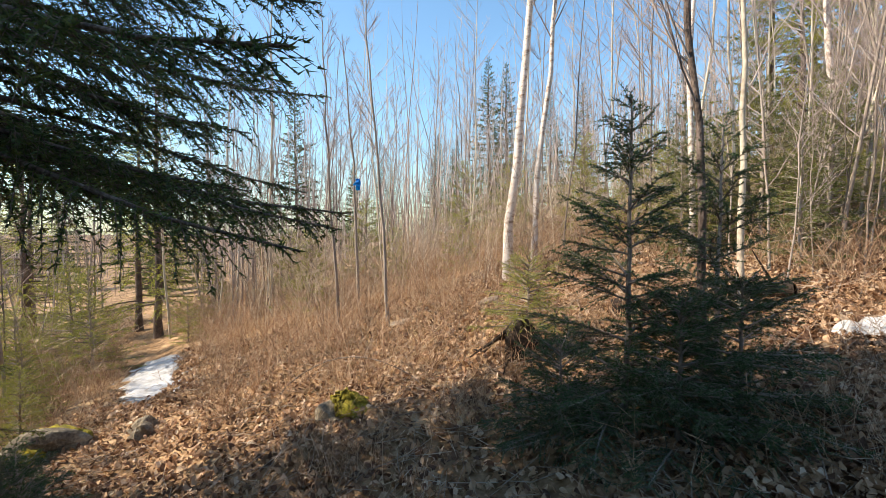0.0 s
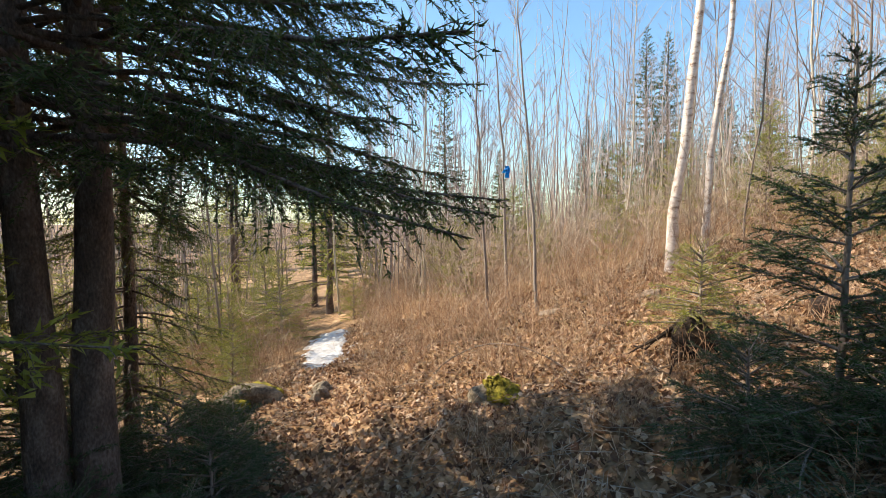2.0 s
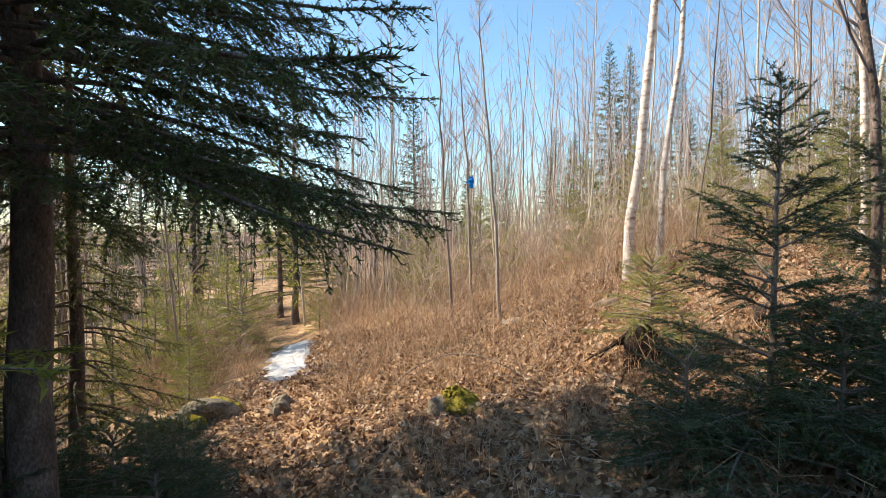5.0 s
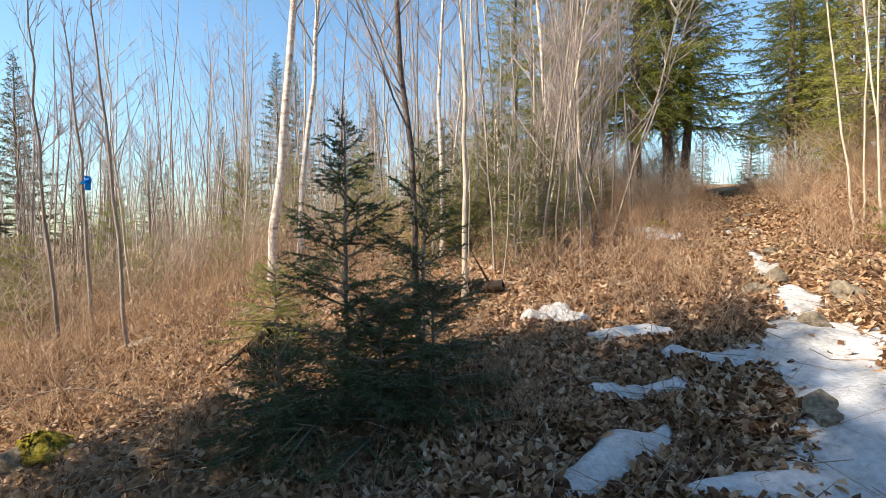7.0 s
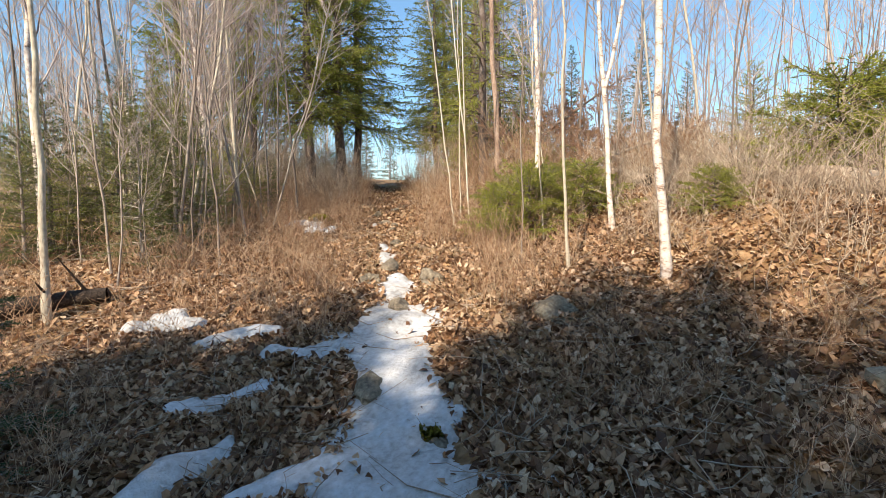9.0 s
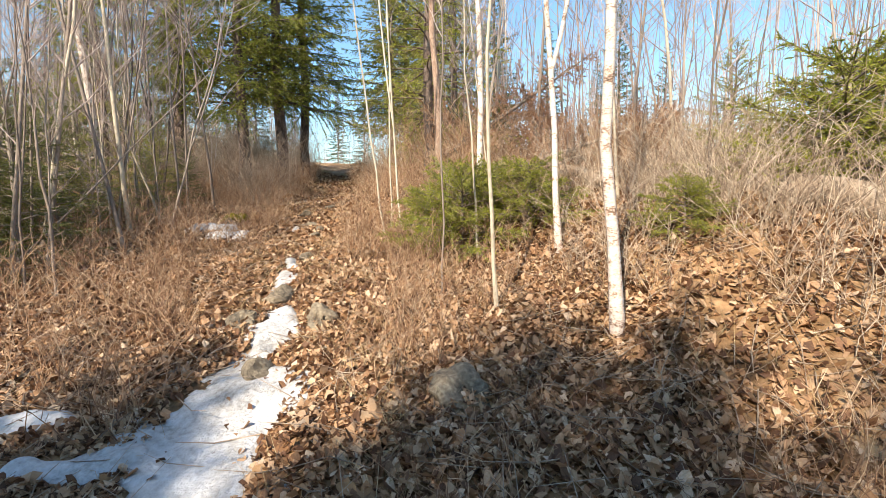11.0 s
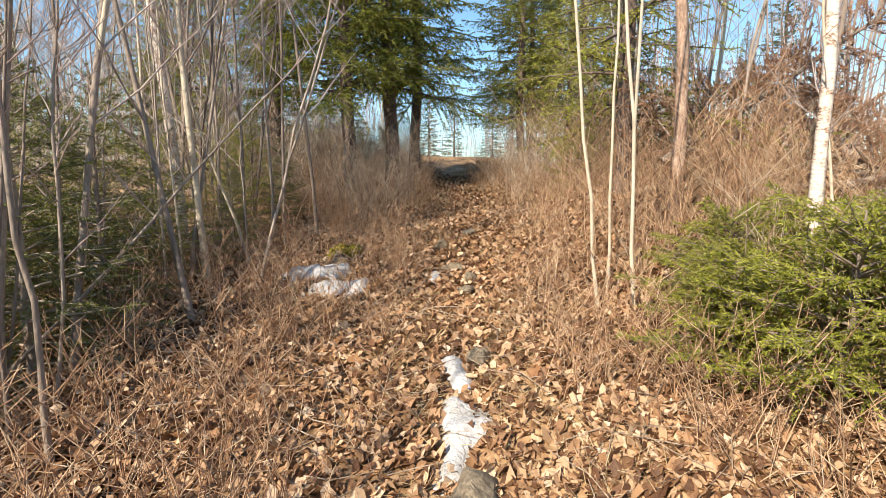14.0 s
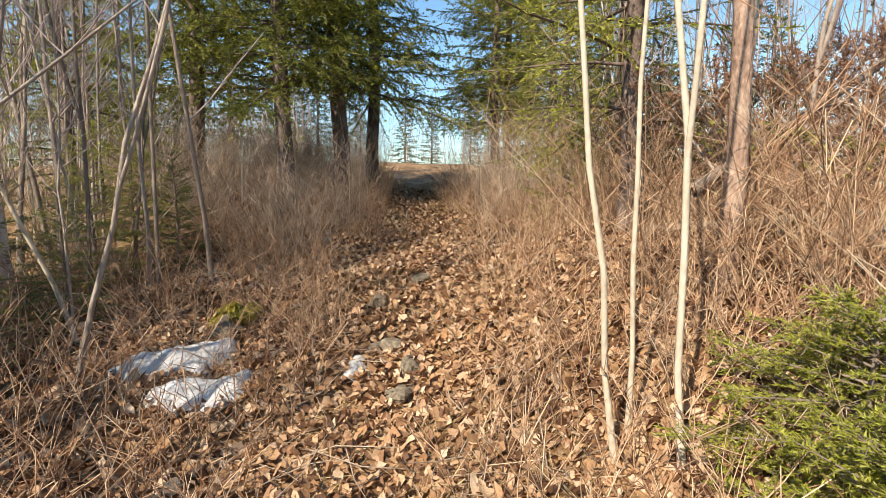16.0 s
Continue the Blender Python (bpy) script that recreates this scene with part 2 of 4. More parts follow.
# ---- ground ----
near = np.arange(-9, 15.01, 0.11)
far = np.array([16, 18, 21, 25, 30, 37, 46, 60, 90, 160, 320, 700.0])
gx = np.concatenate([-far[::-1] + 5, near, far])
gy = np.concatenate([-far[::-1] + 8, near, far])
GX, GY = np.meshgrid(gx, gy, indexing="ij")
gi = np.arange(len(gx) - 1)[:, None] * len(gy) + np.arange(len(gy) - 1)
ground = new("ground", mesh_of("ground", [(np.stack([GX, GY, land(GX, GY)], -1), np.stack([gi, gi + len(gy), gi + len(gy) + 1, gi + 1], -1).reshape(-1, 4))], SOIL, True))
tagged(ground, "brown forest floor of soil and leaf litter sloping downhill", "ground", kind="structure")

# ---- snow and ice ----
SNOW_SPOTS = []  # x, y, radius, kept clear of litter


def snow_patch(spine, widths, height, seed, label, lobes=0.85, name="snow_patch"):
    """Old snow along a spine, thick in the middle, melting to a ragged lacy edge."""
    rnd = np.random.default_rng(seed)
    spine, o = np.asarray(spine, float), rnd.random(2) * 90
    reach = max(widths) * 1.9
    x0, y0 = spine.min(0) - reach
    x1, y1 = spine.max(0) + reach
    cell = 0.02
    xs, ys = np.arange(x0, x1, cell), np.arange(y0, y1, cell)
    X, Y = np.meshgrid(xs, ys, indexing="ij")
    s = np.linspace(0, 1, 60)
    c, w = along_path(spine, s), np.interp(s, np.linspace(0, 1, len(widths)), widths)
    q = np.min(np.hypot(X[..., None] - c[:, 0], Y[..., None] - c[:, 1]) / w, axis=-1)
    edge = lobes * (1.6 * value_noise(X * 4 + o[0], Y * 4 + o[1]) + 1.2 * value_noise(X * 10 + o[1], Y * 10 + o[0]) + 0.35 * value_noise(X * 22, Y * 22))
    body = np.clip(0.86 - q + edge * np.clip(q, 0.25, 1), -0.3, 1)
    thick = np.where(body > 0, height * 0.75 * (1 - (1 - body) ** 2), height * 1.5 * body) + 0.02 * value_noise(X * 7, Y * 7) * np.clip(body, 0, 1)
    Z = land(X, Y) + np.maximum(thick, -0.03) + 0.012
    i = np.arange(len(xs) - 1)[:, None] * len(ys) + np.arange(len(ys) - 1)
    f = np.stack([i, i + len(ys), i + len(ys) + 1, i + 1], -1).reshape(-1, 4)
    f = f[(body.ravel()[f] > -0.12).any(1)]
    used, f = np.unique(f, return_inverse=True)
    v = np.stack([X, Y, Z], -1).reshape(-1, 3)[used]
    ob = new(name, mesh_of(name, [(v, f.reshape(-1, 4))], SNOW, True))
    for p, ww in zip(c[::4], w[::4]):
        SNOW_SPOTS.append((p[0], p[1], ww * 0.85))
    return tagged(ob, label, "snow")


snow_patch([(2.1, 0.15), (2.65, 0.5), (3.15, 0.82), (3.62, 1.27), (4.1, 1.64), (4.45, 1.86)], [0.42, 0.42, 0.28, 0.32, 0.4, 0.2], 0.04, 1, "long sheet of grey-white ice and snow on the trail", 0.7, "trail_ice")
snow_patch([(4.62, 2.0), (4.95, 2.2), (5.2, 2.4)], [0.12, 0.19, 0.13], 0.05, 2, "small sheet of old snow between trail rocks")
snow_patch([(5.5, 2.85), (5.75, 2.98), (5.9, 3.15)], [0.08, 0.1, 0.06], 0.03, 3, "narrow remnant of melting snow on the trail")
snow_patch([(6.05, 3.2), (6.2, 3.4)], [0.07, 0.09], 0.05, 4, "thin remnant of melting snow on the trail", 0.5)
snow_patch([(3.0, 3.45), (3.25, 3.4), (3.45, 3.25)], [0.13, 0.2, 0.12], 0.09, 5, "mound of granular snow among brown leaves")
snow_patch([(3.2, 2.75), (3.45, 2.6), (3.6, 2.4)], [0.1, 0.15, 0.08], 0.07, 6, "low mound of granular snow among brown leaves")
snow_patch([(3.3, 2.1), (3.45, 1.85), (3.6, 1.7)], [0.09, 0.13, 0.12], 0.06, 7, "ragged snow patch beside the icy trail")
snow_patch([(2.6, 2.05), (2.72, 1.9)], [0.07, 0.1], 0.05, 8, "small snow patch in the shaded litter")
snow_patch([(2.85, 1.9), (2.98, 1.8)], [0.07, 0.08], 0.05, 9, "small snow patch in the shaded litter")
snow_patch([(1.95, 1.45), (2.3, 1.5), (2.6, 1.56)], [0.12, 0.13, 0.06], 0.05, 10, "blue-shaded snow patch beside the trail")
snow_patch([(2.3, 1.12), (2.5, 1.0), (2.7, 0.95)], [0.05, 0.1, 0.06], 0.04, 17, "thin lobe of snow at the edge of the trail ice")
snow_patch([(6.42, 5.45), (6.7, 5.36), (6.98, 5.38)], [0.11, 0.16, 0.08], 0.12, 11, "clean white snow heap beside a mossy stone")
snow_patch([(6.5, 5.1), (6.62, 5.0), (6.7, 4.92)], [0.1, 0.14, 0.1], 0.1, 12, "small white snow heap among brush")
snow_patch([(-4.0, 6.15), (-4.35, 6.9), (-4.75, 7.8)], [0.3, 0.36, 0.24], 0.06, 13, "icy snow sheet on the lower trail")
snow_patch([(7.2, 4.42), (7.35, 4.5)], [0.04, 0.05], 0.03, 16, "scrap of snow between trail stones", 0.5)

# ---- rocks ----


def rock(x, y, rx, ry, rz, turn, seed, label, mossy=0.0, mat=None, up=-0.05):
    ob = thing("rock", (*at_ground(x, y, -rz * up), 0, 0, turn), label, "rock")
    part("stone", [lump(rx, ry, rz, seed, 0.5)], mat or ROCK, ob, smooth=False)
    if mossy:
        v, f = lump(rx * (0.75 + 0.4 * mossy), ry * (0.75 + 0.4 * mossy), rz * 0.8, seed + 90, 0.7, 24)
        v[:, 2] += rz * 0.32
        v += 0.012 * np.random.default_rng(seed).normal(size=v.shape)
        v[:, 2] += 0.05 * value_noise(v[:, 0] * 30 + 9, v[:, 1] * 30 + 9)
        part("moss_cap", [(v, f)], MOSS, ob, "yellow-green moss", smooth=True)
    return ob


rock(4.35, 1.78, 0.24, 0.15, 0.13, 35, 21, "flat brown stone standing out of trail ice")
rock(3.32, 1.12, 0.19, 0.16, 0.14, 20, 22, "dark stone beside the icy trail")
rock(5.17, 1.98, 0.26, 0.18, 0.15, 55, 23, "grey-green lichened stone beside the trail")
rock(4.88, 2.5, 0.2, 0.14, 0.16, 10, 24, "brown weathered stone beside the snow")
rock(5.42, 2.72, 0.24, 0.15, 0.13, 40, 25, "grass-grown stone in the trail")
rock(6.35, 3.27, 0.14, 0.11, 0.1, 40, 26, "grey stone half buried in the trail")
rock(7.6, 4.5, 0.16, 0.12, 0.1, 0, 27, "dark stone half buried in the trail")
rock(7.55, 4.2, 0.17, 0.11, 0.08, 30, 28, "tan flat stone in the trail")
rock(7.3, 4.05, 0.13, 0.12, 0.08, 60, 29, "small tan stone in the trail")
rock(8.7, 5.05, 0.18, 0.14, 0.08, 20, 30, "pale stone in the trail")
rock(8.0, 5.0, 0.15, 0.13, 0.13, 20, 38, "dark stone at the trail's edge")
rock(-3.17, 4.85, 0.26, 0.2, 0.24, 60, 31, "angular brown boulder beside the lower trail")
rock(-0.85, 3.85, 0.24, 0.2, 0.17, 10, 32, "boulder under dark green moss", 0.8)
rock(-3.95, 4.45, 0.5, 0.3, 0.24, 20, 33, "low boulder under bright yellow moss", 1.0)
rock(7.25, 5.74, 0.3, 0.2, 0.16, 30, 34, "boulder under bright yellow moss beside snow", 0.85)
rock(4.72, 0.45, 0.24, 0.17, 0.16, 70, 35, "dark boulder in the shaded litter")
rock(4.1, -1.5, 0.38, 0.3, 0.2, 15, 36, "broad grey boulder in the shade")
rock(3.05, 0.55, 0.1, 0.07, 0.05, 60, 37, "small mossy stone on the ice", 0.7)
rock(-1.9, 2.5, 0.25, 0.22, 0.2, 15, 39, "dark shaded boulder at the trail's edge")


# ---- conifers ----
def conifer(name, place, h, r, z0, seed, label, mats, gap=0.22, per=5, twig_gap=0.07, needle=0.03, width=0.004, density=90, droop=0.25, rise=0.1, trunk_r=None, group="", sparse=1.0, power=0.85, twig_len=0.42, bare=0.12, puff=0.16):
    """A spruce or fir: tapered trunk, whorls of limbs, flat sprays of twigs and needles all along them."""
    rnd = np.random.default_rng(seed)
    bark, leaf = mats
    ob = thing(name, place, label, "tree", group)
    trunk_r = trunk_r or h * 0.013
    k = 14
    zs = np.linspace(0, h, k)
    wob = np.cumsum(rnd.normal(size=(k, 2)) * h * 0.0025, axis=0)
    trunk = np.column_stack([wob, zs])
    tr = trunk_r * (1 - zs / h) ** 0.8 + 0.004
    tr[0] *= 1.25
    part("trunk", [tubes(trunk[None], tr[None], 10)], bark, ob, smooth=True)
    limbs, limb_r, twigs, twig_r, nb, nt = [], [], [], [], [], []
    z = z0
    while z < h - 0.04:
        q = (z - z0) / (h - z0)
        for a in rnd.random() * 6.3 + np.arange(per) * 2 * np.pi / per:
            if rnd.random() > sparse:
                continue
            a += rnd.normal() * 0.25
            length = r * ((1 - q) ** power) * rnd.uniform(0.65, 1.12) + 0.05
            e = rise + (0.75 - rise) * q ** 1.5 + rnd.normal() * 0.08
            s = np.linspace(0, 1, 6)
            out = length * s
            up = length * (math.tan(e) * s - droop * (1 - q) * (s ** 2) + 0.45 * droop * (1 - q) * s ** 4)
            bend = rnd.normal() * 0.12 * s ** 2 * length
            zz = z + rnd.uniform(-0.4, 0.4) * gap
            base = along_path(trunk, np.array([zz / h]))[0]
            p = base + np.column_stack([out * math.cos(a) - bend * math.sin(a), out * math.sin(a) + bend * math.cos(a), up])
            limbs.append(p)
            limb_r.append((0.004 + 0.009 * length) * (1 - 0.85 * s))
            m = max(2, int(length / twig_gap))
            ts = rnd.uniform(bare, 0.97, m)
            o = along_path(p, ts)
            d = along_path(p, ts + 0.04) - along_path(p, ts - 0.04)
            d /= np.linalg.norm(d, axis=1, keepdims=True) + 1e-9
            sd = np.where(rnd.random(m) < 0.5, -1, 1)[:, None] * np.column_stack([-d[:, 1], d[:, 0], np.zeros(m)])
            way = d * 0.75 + sd * rnd.uniform(0.5, 1.0, (m, 1)) + np.array([0, 0, 1]) * rnd.normal(-0.12 - 0.5 * droop, puff, (m, 1))
            way /= np.linalg.norm(way, axis=1, keepdims=True)
            ln = (twig_len * length * (1.05 - ts) + 0.06) * rnd.uniform(0.6, 1.15, m)
            tip = o + way * ln[:, None]
            mid = (o + tip) / 2 + np.array([0, 0, 0.06]) * ln[:, None]
            tip[:, 2] -= droop * 0.35 * ln
            tw = np.stack([o, mid, tip], 1)
            twigs.append(tw)
            twig_r.append(np.stack([0.0022 + 0.003 * ln, 0.0018 + 0.002 * ln, np.full(m, 0.001)], 1))
            cnt = np.maximum(3, (ln * density).astype(int))
            idx = np.repeat(np.arange(m), cnt)
            f = rnd.random(len(idx))
            b0 = np.where(f[:, None] < 0.5, tw[idx, 0] + (tw[idx, 1] - tw[idx, 0]) * f[:, None] * 2, tw[idx, 1] + (tw[idx, 2] - tw[idx, 1]) * (f[:, None] * 2 - 1))
            nb.append(b0)
            rv = rnd.normal(size=b0.shape)
            rv[:, 2] *= 0.7
            rv[:, 2] += 0.25
            w2 = way[idx] * 0.8 + rv * 0.62
            w2 /= np.linalg.norm(w2, axis=1, keepdims=True)
            nt.append(b0 + w2 * needle * rnd.uniform(0.7, 1.2, (len(idx), 1)))
            c2 = int(length * density * 0.8)
            if c2:
                f = rnd.uniform(max(bare, 0.25), 1, c2)
                b1 = along_path(p, f)
                nb.append(b1)
                w3 = (p[-1] - p[-2]) / np.linalg.norm(p[-1] - p[-2]) * 0.7 + rnd.normal(size=(c2, 3)) * 0.6
                nt.append(b1 + w3 / np.linalg.norm(w3, axis=1, keepdims=True) * needle)
        z += gap * (1 - 0.45 * q)
    part("branchwork", [tubes(np.array(limbs), np.array(limb_r), 5), tubes(np.concatenate(twigs), np.concatenate(twig_r), 3)], bark, ob, smooth=True)
    nb, nt = np.concatenate(nb), np.concatenate(nt)
    part("crown", [blades(nb, nt, np.full(len(nb), width), rnd)], leaf, ob)
    return ob


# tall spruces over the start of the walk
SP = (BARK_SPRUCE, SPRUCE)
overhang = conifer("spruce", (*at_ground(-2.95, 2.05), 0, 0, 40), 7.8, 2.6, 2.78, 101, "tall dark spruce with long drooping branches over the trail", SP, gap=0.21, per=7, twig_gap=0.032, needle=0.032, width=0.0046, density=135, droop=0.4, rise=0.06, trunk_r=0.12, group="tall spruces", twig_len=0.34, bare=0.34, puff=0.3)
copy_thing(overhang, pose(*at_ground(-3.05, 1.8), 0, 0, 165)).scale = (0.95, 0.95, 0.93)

conifer("spruce", (*at_ground(-4.3, 3.3), 0, 0, 0), 5.2, 1.05, 0.7, 102, "spruce with hanging olive boughs beside the lower trail", (BARK_SPRUCE, THICKET_GREEN), gap=0.26, per=5, twig_gap=0.045, needle=0.034, width=0.0045, density=110, droop=0.6, rise=-0.1, trunk_r=0.07, group="tall spruces", twig_len=0.4, bare=0.15, puff=0.35, power=0.5)

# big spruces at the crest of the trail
# paler copy of the SPRUCE needles: sunlight on the crowns is put into the colour
CREST = (BARK_SPRUCE, material("sun_brightened_spruce_needles", [(0.0, (0.06, 0.09, 0.014)), (0.5, (0.27, 0.29, 0.05)), (1.0, (0.52, 0.50, 0.11))], 0.5, 1.2, 3, island=0.5, translucent=0.45))
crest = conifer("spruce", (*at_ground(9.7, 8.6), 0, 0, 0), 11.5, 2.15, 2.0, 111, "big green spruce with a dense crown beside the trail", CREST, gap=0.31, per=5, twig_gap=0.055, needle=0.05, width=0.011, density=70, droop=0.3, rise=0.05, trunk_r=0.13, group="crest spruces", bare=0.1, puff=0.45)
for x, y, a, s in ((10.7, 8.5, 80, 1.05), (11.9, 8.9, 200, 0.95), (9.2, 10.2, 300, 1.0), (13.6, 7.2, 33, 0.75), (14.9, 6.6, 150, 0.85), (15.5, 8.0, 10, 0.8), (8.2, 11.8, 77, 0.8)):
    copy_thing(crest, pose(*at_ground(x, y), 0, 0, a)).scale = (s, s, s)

# unseen spruces added behind the start of the walk, only to cast its shade
shade = random.Random(11)
for x, s, y0, gap in ((-3.4, 0.84, -7.2, 0.9), (-5.3, 1.0, -6.8, 0.9), (-7.2, 1.17, -7.0, 0.9)):
    for i in range(9):
        k = s * shade.uniform(0.94, 1.03)
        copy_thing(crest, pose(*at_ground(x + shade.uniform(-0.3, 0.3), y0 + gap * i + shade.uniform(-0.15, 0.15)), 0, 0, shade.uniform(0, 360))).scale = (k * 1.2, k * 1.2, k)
# more added shade casters, closing sunny holes left by the rows
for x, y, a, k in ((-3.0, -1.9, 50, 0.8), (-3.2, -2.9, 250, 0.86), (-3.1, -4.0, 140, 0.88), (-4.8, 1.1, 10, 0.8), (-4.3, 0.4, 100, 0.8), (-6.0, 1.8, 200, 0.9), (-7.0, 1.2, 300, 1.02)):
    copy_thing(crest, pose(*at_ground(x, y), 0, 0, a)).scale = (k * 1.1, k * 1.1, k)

# young firs: FD carries shade in its needle colour, FG carries full sun
FD, FG = (BARK_GREY, FIR_SHADED), (BARK_GREY, FIR)
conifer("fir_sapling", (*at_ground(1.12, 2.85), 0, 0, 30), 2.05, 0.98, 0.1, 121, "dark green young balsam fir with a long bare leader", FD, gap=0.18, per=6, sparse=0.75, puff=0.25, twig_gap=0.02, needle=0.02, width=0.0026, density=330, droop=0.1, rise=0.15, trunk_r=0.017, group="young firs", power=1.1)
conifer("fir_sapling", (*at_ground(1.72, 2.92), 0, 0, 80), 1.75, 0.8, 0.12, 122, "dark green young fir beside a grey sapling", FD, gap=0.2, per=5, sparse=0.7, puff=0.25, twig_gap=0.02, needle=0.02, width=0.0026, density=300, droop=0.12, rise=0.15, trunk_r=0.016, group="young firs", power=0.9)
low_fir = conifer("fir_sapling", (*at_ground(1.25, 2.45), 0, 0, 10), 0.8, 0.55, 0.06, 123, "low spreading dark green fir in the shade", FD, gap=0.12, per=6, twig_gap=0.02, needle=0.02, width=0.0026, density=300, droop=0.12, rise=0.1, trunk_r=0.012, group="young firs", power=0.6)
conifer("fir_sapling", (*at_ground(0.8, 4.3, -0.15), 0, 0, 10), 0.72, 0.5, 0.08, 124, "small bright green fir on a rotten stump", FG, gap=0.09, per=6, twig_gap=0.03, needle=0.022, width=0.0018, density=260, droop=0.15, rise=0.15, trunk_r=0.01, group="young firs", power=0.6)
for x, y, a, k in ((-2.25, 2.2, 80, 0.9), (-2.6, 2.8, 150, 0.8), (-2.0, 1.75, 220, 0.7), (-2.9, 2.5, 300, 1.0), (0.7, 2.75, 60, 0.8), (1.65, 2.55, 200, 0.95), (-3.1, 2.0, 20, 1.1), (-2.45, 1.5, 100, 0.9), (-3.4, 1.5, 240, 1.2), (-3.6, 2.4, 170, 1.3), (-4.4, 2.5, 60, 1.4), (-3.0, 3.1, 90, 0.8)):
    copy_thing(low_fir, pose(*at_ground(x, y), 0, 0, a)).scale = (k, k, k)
BUSH = dict(gap=0.12, per=7, puff=0.4, twig_gap=0.028, needle=0.027, width=0.004, density=210, droop=0.12, rise=0.12, group="fir bushes", power=0.55, trunk_r=0.014)
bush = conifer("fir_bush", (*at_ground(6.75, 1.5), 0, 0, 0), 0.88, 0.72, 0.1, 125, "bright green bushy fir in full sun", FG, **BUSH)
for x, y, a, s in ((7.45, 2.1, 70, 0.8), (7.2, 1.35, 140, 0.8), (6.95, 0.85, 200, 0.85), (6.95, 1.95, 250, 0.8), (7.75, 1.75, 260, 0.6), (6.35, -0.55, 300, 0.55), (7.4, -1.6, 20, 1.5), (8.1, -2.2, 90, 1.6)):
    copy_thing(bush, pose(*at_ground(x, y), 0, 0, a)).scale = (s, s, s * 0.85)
young = conifer("young_spruce", (*at_ground(-5.7, 7.5), 0, 0, 0), 1.8, 0.85, 0.1, 126, "pale green young spruce beside the lower trail", FG, gap=0.16, per=6, twig_gap=0.04, needle=0.028, width=0.003, density=160, droop=0.12, rise=0.2, group="young spruces", power=0.9)
for x, y, a, s in ((-6.9, 8.6, 20, 1.1), (-5.3, 5.8, 75, 0.6), (-5.9, 6.4, 15, 0.8), (-4.9, 8.9, 50, 0.5), (-7.2, 7.0, 120, 0.9), (-4.6, 5.0, 180, 0.45), (-6.2, 5.3, 200, 0.8), (-7.6, 5.0, 20, 1.2), (4.6, 7.9, 30, 1.0), (5.2, 8.6, 130, 1.1), (4.0, 8.3, 200, 0.9), (3.9, 6.9, 10, 0.7), (6.9, 7.6, 220, 0.8), (0.4, 9.5, 0, 0.7), (-1.0, 10.0, 60, 0.7), (2.8, 9.4, 90, 0.9), (5.7, 6.6, 15, 0.75), (10.2, 4.3, 15, 0.7), (10.9, 3.6, 115, 0.9), (4.9, 6.7, 75, 0.6), (-2.6, 9.2, 5, 0.9), (-1.9, 11.5, 200, 1.1), (-3.6, 11.0, 40, 1.0), (1.6, 10.8, 140, 1.2), (0.6, 12.5, 10, 1.3), (3.4, 11.2, 250, 1.3), (4.6, 10.4, 20, 1.2), (6.1, 9.8, 170, 1.1), (3.0, 7.9, 99, 0.6), (7.6, 8.3, 60, 0.8), (5.3, 7.4, 310, 0.7), (9.2, -0.9, 50, 0.9), (8.7, -3.2, 160, 1.1), (-8.5, 8.6, 33, 1.1), (-5.2, 10.6, 210, 0.8)):
    copy_thing(young, pose(*at_ground(x, y), 0, 0, a)).scale = (s, s, s)

# conifers standing in the middle distance
mid = conifer("spruce", (*at_ground(-6.4, 10.4), 0, 0, 0), 6.2, 1.6, 0.9, 131, "spruce with sparse drooping limbs beside the lower trail", (BARK_SPRUCE, FIR), gap=0.3, per=5, twig_gap=0.07, needle=0.045, width=0.007, density=55, droop=0.35, rise=0.05, trunk_r=0.085, group="woodland spruces", sparse=0.8)
for x, y, a, s in ((-7.6, 11.6, 60, 0.95), (-9.5, 10.5, 10, 1.0), (-10.0, 7.5, 190, 1.1), (-8.4, 4.0, 100, 0.9), (-11.5, 13.0, 100, 1.0), (9.3, 3.4, 100, 1.05), (11.6, 4.2, 180, 1.1), (12.8, 5.4, 33, 1.05), (7.3, 9.6, 210, 0.9)):
    copy_thing(mid, pose(*at_ground(x, y), 0, 0, a)).scale = (s, s, s)
dist = conifer("spruce", (*at_ground(2.6, 26), 0, 0, 0), 9.0, 2.1, 0.6, 132, "distant dark pointed spruce above the bare wood", SP, gap=0.3, per=5, twig_gap=0.1, needle=0.09, width=0.018, density=34, droop=0.25, rise=0.05, group="distant spruces", power=0.95)
srnd = random.Random(5)
for i in range(84):
    a = radians(-75 + 165 * (i % 42 + srnd.random()) / 42)
    d = srnd.uniform(21, 34) if i < 42 else srnd.uniform(44, 70)
    x, y = d * math.sin(a), d * math.cos(a)
    if float(trail_distance(x, y, TRAIL_UP)) < 3.2 and d < 40:
        continue
    s = srnd.uniform(0.6, 1.12) * (0.8 if a < -0.25 else 1)
    copy_thing(dist, pose(*at_ground(x, y), 0, 0, srnd.uniform(0, 360))).scale = (s, s, s)


